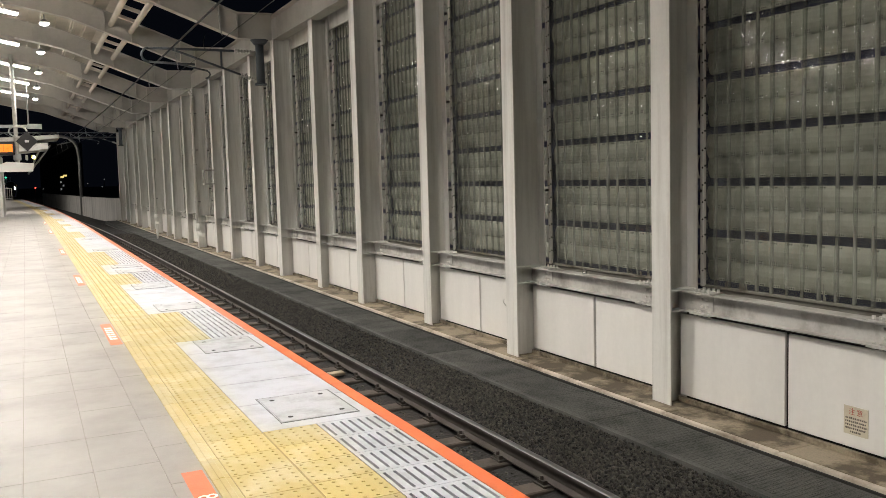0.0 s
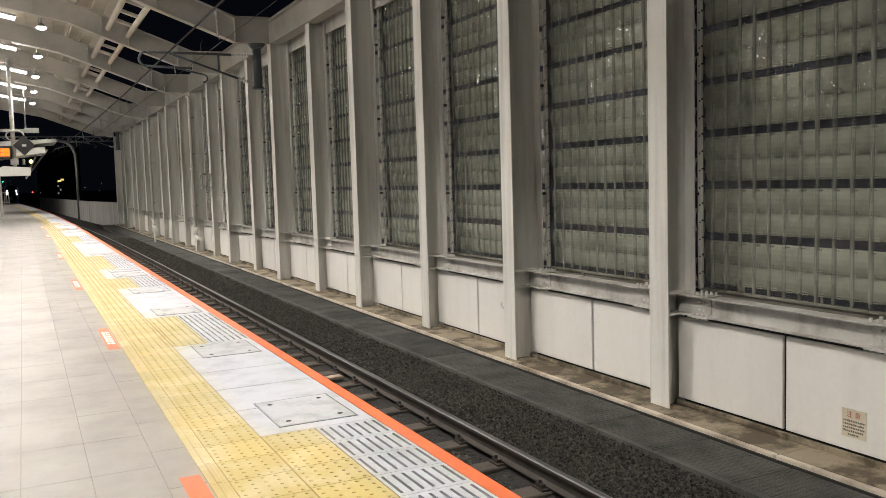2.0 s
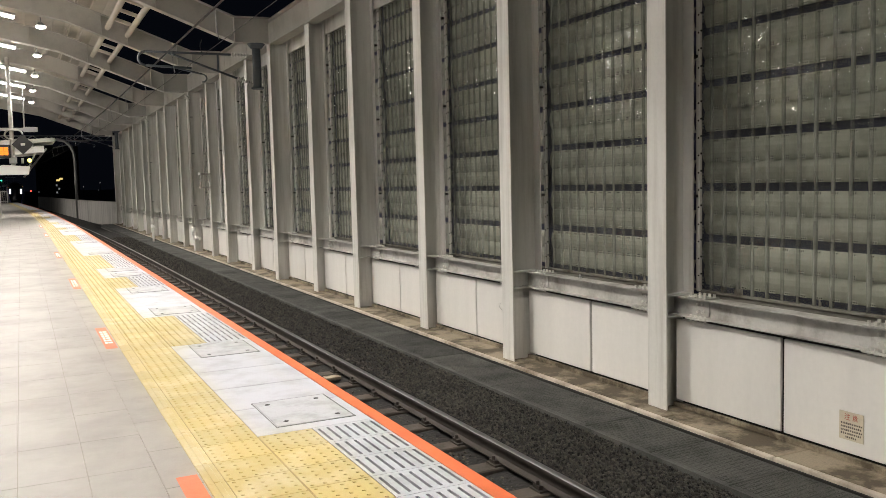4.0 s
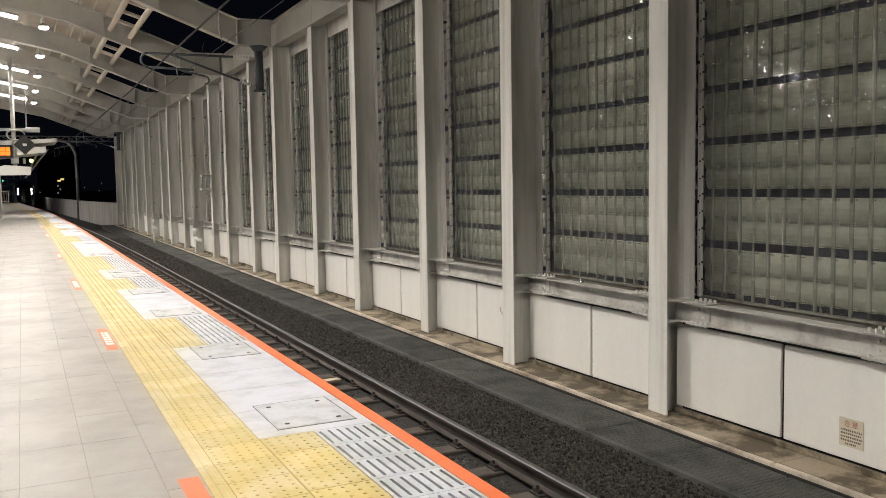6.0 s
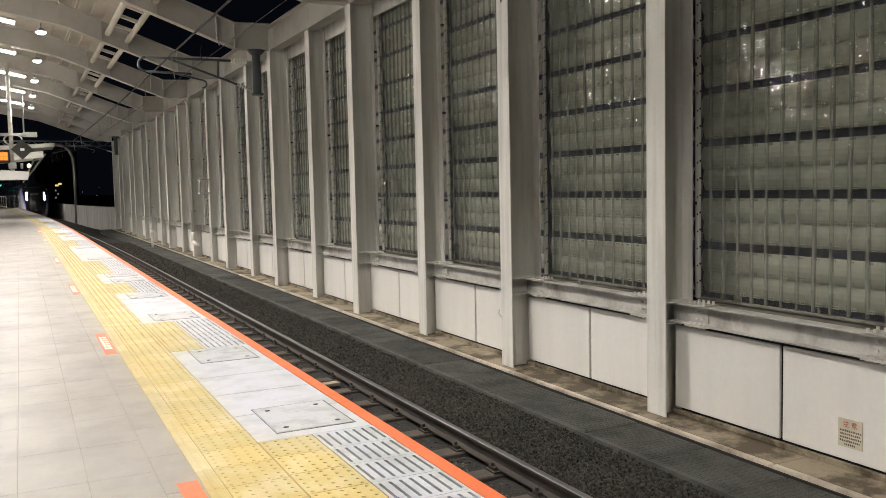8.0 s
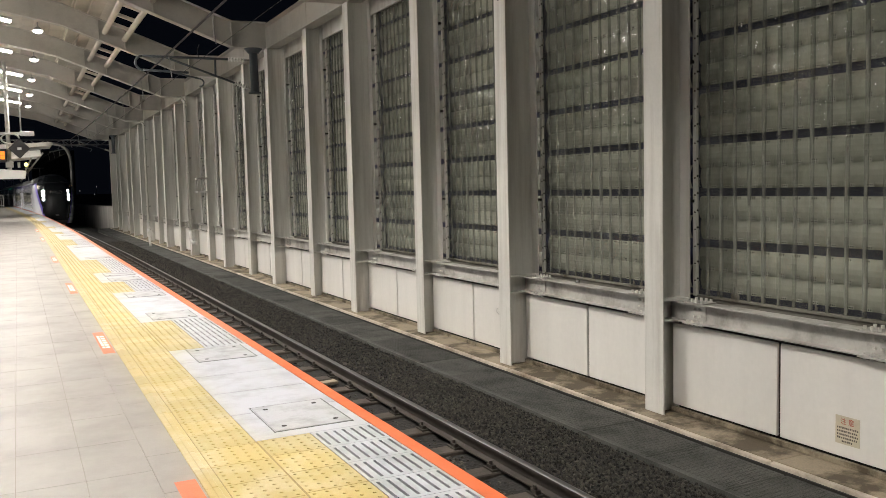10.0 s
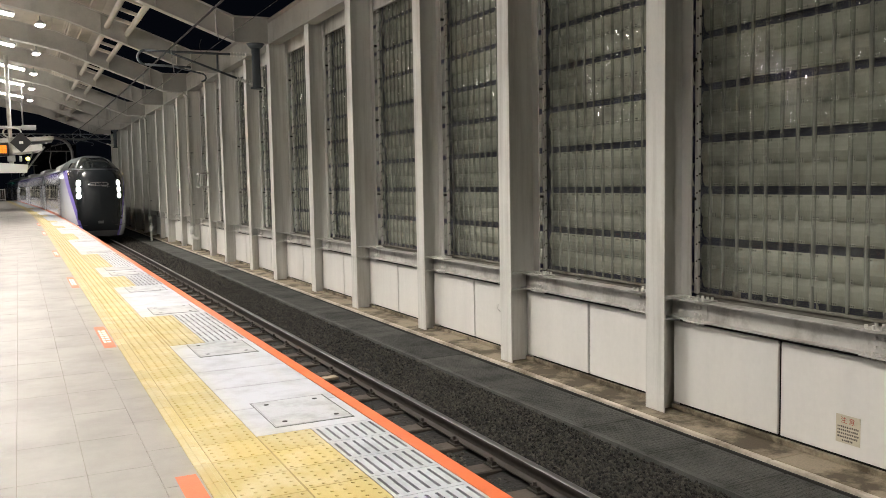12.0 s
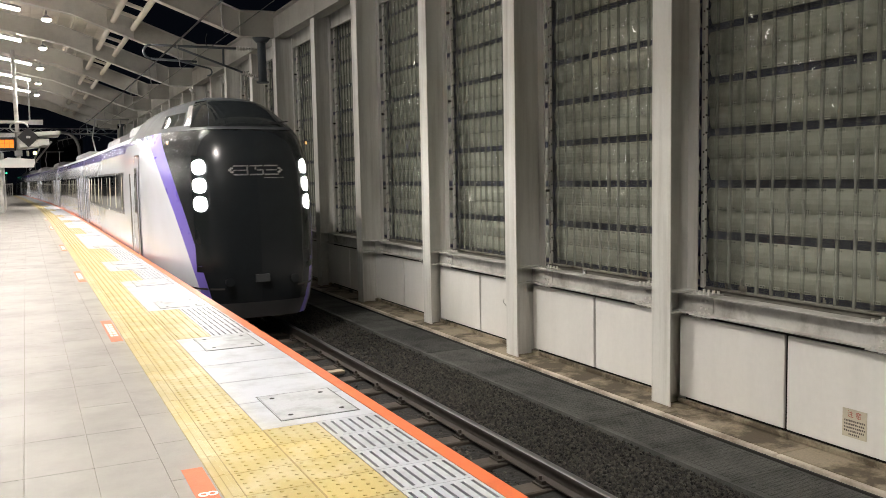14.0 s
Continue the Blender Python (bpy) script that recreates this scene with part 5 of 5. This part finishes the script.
# ---- far end ----
def far_end():
    root = thing("end_fence", "white railing fence across the platform end", "fence")
    y = 106.0
    for k in range(11):
        bm = bmesh.new()
        x = -3.55 + k * 0.22
        tube(bm, (x, y, 0), (x, y, 1.35), 0.018 if 0 < k < 10 else 0.04, 6)
        part("post", bm, M_BOLT, root)
    for z in (0.2, 1.3):
        bm = bmesh.new()
        tube(bm, (-3.55, y, z), (-1.35, y, z), 0.03, 6)
        part("rail", bm, M_BOLT, root)
    bm = bmesh.new()
    run = [(6.34, 64.7), (6.02 + bend(82), 82.0)] + [(6.02 + bend(y), y) for y in along(85, 150, 5)]
    rings = [[bm.verts.new((x + dx, y, z)) for dx, z in ((0, -1.5), (0.3, -1.5), (0.3, 0.26), (0.33, 0.27), (0.33, 0.36), (-0.03, 0.36), (-0.03, 0.27), (0, 0.26))] for x, y in run]
    for p, q in zip(rings, rings[1:]):
        for i in range(8):
            bm.faces.new((p[i], p[(i + 1) % 8], q[(i + 1) % 8], q[i]))
    bm.faces.new(rings[0][::-1])
    bm.faces.new(rings[-1])
    whole("parapet", bm, M_CONCPALE, "pale concrete parapet beyond the screen wall", "parapet", kind="structure")
    root = thing("catenary_mast", "grey steel catenary mast beyond the platform", "mast")
    bm = bmesh.new()
    bent_tube(bm, [(4.72, 86.5, -1.5), (4.72, 86.5, 3.6), (4.66, 86.5, 4.7), (4.42, 86.5, 5.4), (3.9, 86.5, 5.85), (3.2, 86.5, 6.0)], 0.15, 10)
    part("mast", bm, M_GREYMETAL, root)
    bm = bmesh.new()
    tube(bm, (3.3, 86.5, 6.0), (2.2, 86.5, 5.95), 0.06, 8)
    tube(bm, (4.2, 86.5, 5.5), (2.9, 86.5, 5.2), 0.05, 8)
    part("arm", bm, M_GREYMETAL, root)
    root = thing("catenary_portal", "dark lattice catenary beam beyond the roof", "portal")
    bm = bmesh.new()
    for z in (6.6, 7.1):
        tube(bm, (-4, 100, z), (9.9, 100, z), 0.06, 6)
    for k in range(17):
        x = -4 + k * 0.78
        tube(bm, (x, 100, 6.6 + 0.5 * (k % 2)), (x + 0.78, 100, 7.1 - 0.5 * (k % 2)), 0.035, 5)
    part("lattice_beam", bm, M_GREYMETAL, root)
    bm = bmesh.new()
    tube(bm, (9.9, 100, -1.5), (9.9, 100, 7.2), 0.17, 10)
    part("mast", bm, M_GREYMETAL, root)
    # town beyond
    root = thing("distant_building", "dark distant building with a few lit windows", "building", m=pose(10.2, 262, 0))
    bm = bmesh.new()
    box(bm, -6, 5, 0, 10, -1.55, 13.5)
    part("wall", bm, M_DARK, root)
    for k, (x, z) in enumerate(((-0.6, 4.0), (0.2, 4.4), (-1.0, 2.6), (-0.4, 1.6), (-1.0, 0.6))):
        bm = bmesh.new()
        box(bm, x - (0.45 if k < 2 else 0.2), x + (0.45 if k < 2 else 0.2), -0.06, 0.02, z - 0.25, z + 0.25)
        part("lit_window", bm, M_AMBER2 if k < 2 else M_FARWHITE, root)
    for nm, x, y, z, mat, lab in (("signal_lamp", 1.9, 190, 1.2, M_FARRED, "small glowing red railway signal"), ("signal_lamp", -2.6, 150, 3.0, M_FARGREEN, "small glowing green railway signal"),
                                  ("street_light", 4.2, 240, 0.9, M_FARWHITE, "distant glowing street light"), ("street_light", 16, 260, 2.0, M_FARWHITE, "distant glowing street light"),
                                  ("street_light", 22, 280, 3.2, M_FARWHITE, "distant glowing street light"), ("street_light", 19, 250, 1.0, M_FARWHITE, "distant glowing street light")):
        root = thing(nm, lab, "lamp", "distant lamps", m=pose(x, y, z))
        bm = bmesh.new()
        bmesh.ops.create_icosphere(bm, subdivisions=2, radius=0.13)
        part("lens", bm, mat, root)
        bm = bmesh.new()
        tube(bm, (0, 0.25, -z - 1.5), (0, 0.25, 0.3), 0.08, 6)
        part("post", bm, M_DARK, root)


M_NOTICE = material("notice_paper", (0.66, 0.60, 0.47), 0.6, vary=0.03, stain=0.2, bump=0.0)
M_RED = material("notice_red", (0.45, 0.06, 0.04), 0.6, vary=0.03, bump=0.0)
M_INK = material("notice_ink", (0.14, 0.12, 0.10), 0.7, vary=0.05, bump=0.0)
M_TBLACKSIGN = material("sign_black", (0.02, 0.02, 0.021), 0.45, vary=0.05, bump=0.0)
M_AMBER = glow("amber_led", (1.0, 0.19, 0.006), 1.7, 0.03)
M_AMBER2 = glow("yellow_window", (1.0, 0.75, 0.25), 0.8)
M_BEACON = glow("yellow_beacon", (1.0, 0.85, 0.15), 3.0)
M_FARWHITE = glow("far_white", (0.95, 0.97, 1.0), 0.16)
M_FARRED = glow("far_red", (1.0, 0.06, 0.04), 5.0)
M_FARGREEN = glow("far_green", (0.05, 1.0, 0.55), 2.0)


ground()
ballast_stones()
rails()
sleepers()
track_side()
columns()
wall_beams()
wall_panels()
screens()
wall_top()
girders()
roof_deck()
lamps()
far_canopy()
end_fill_lamps()
platform()
train()
overhead_line()
wall_fittings()
hanging_cluster()
far_end()


def motions():
    move_train()


motions()
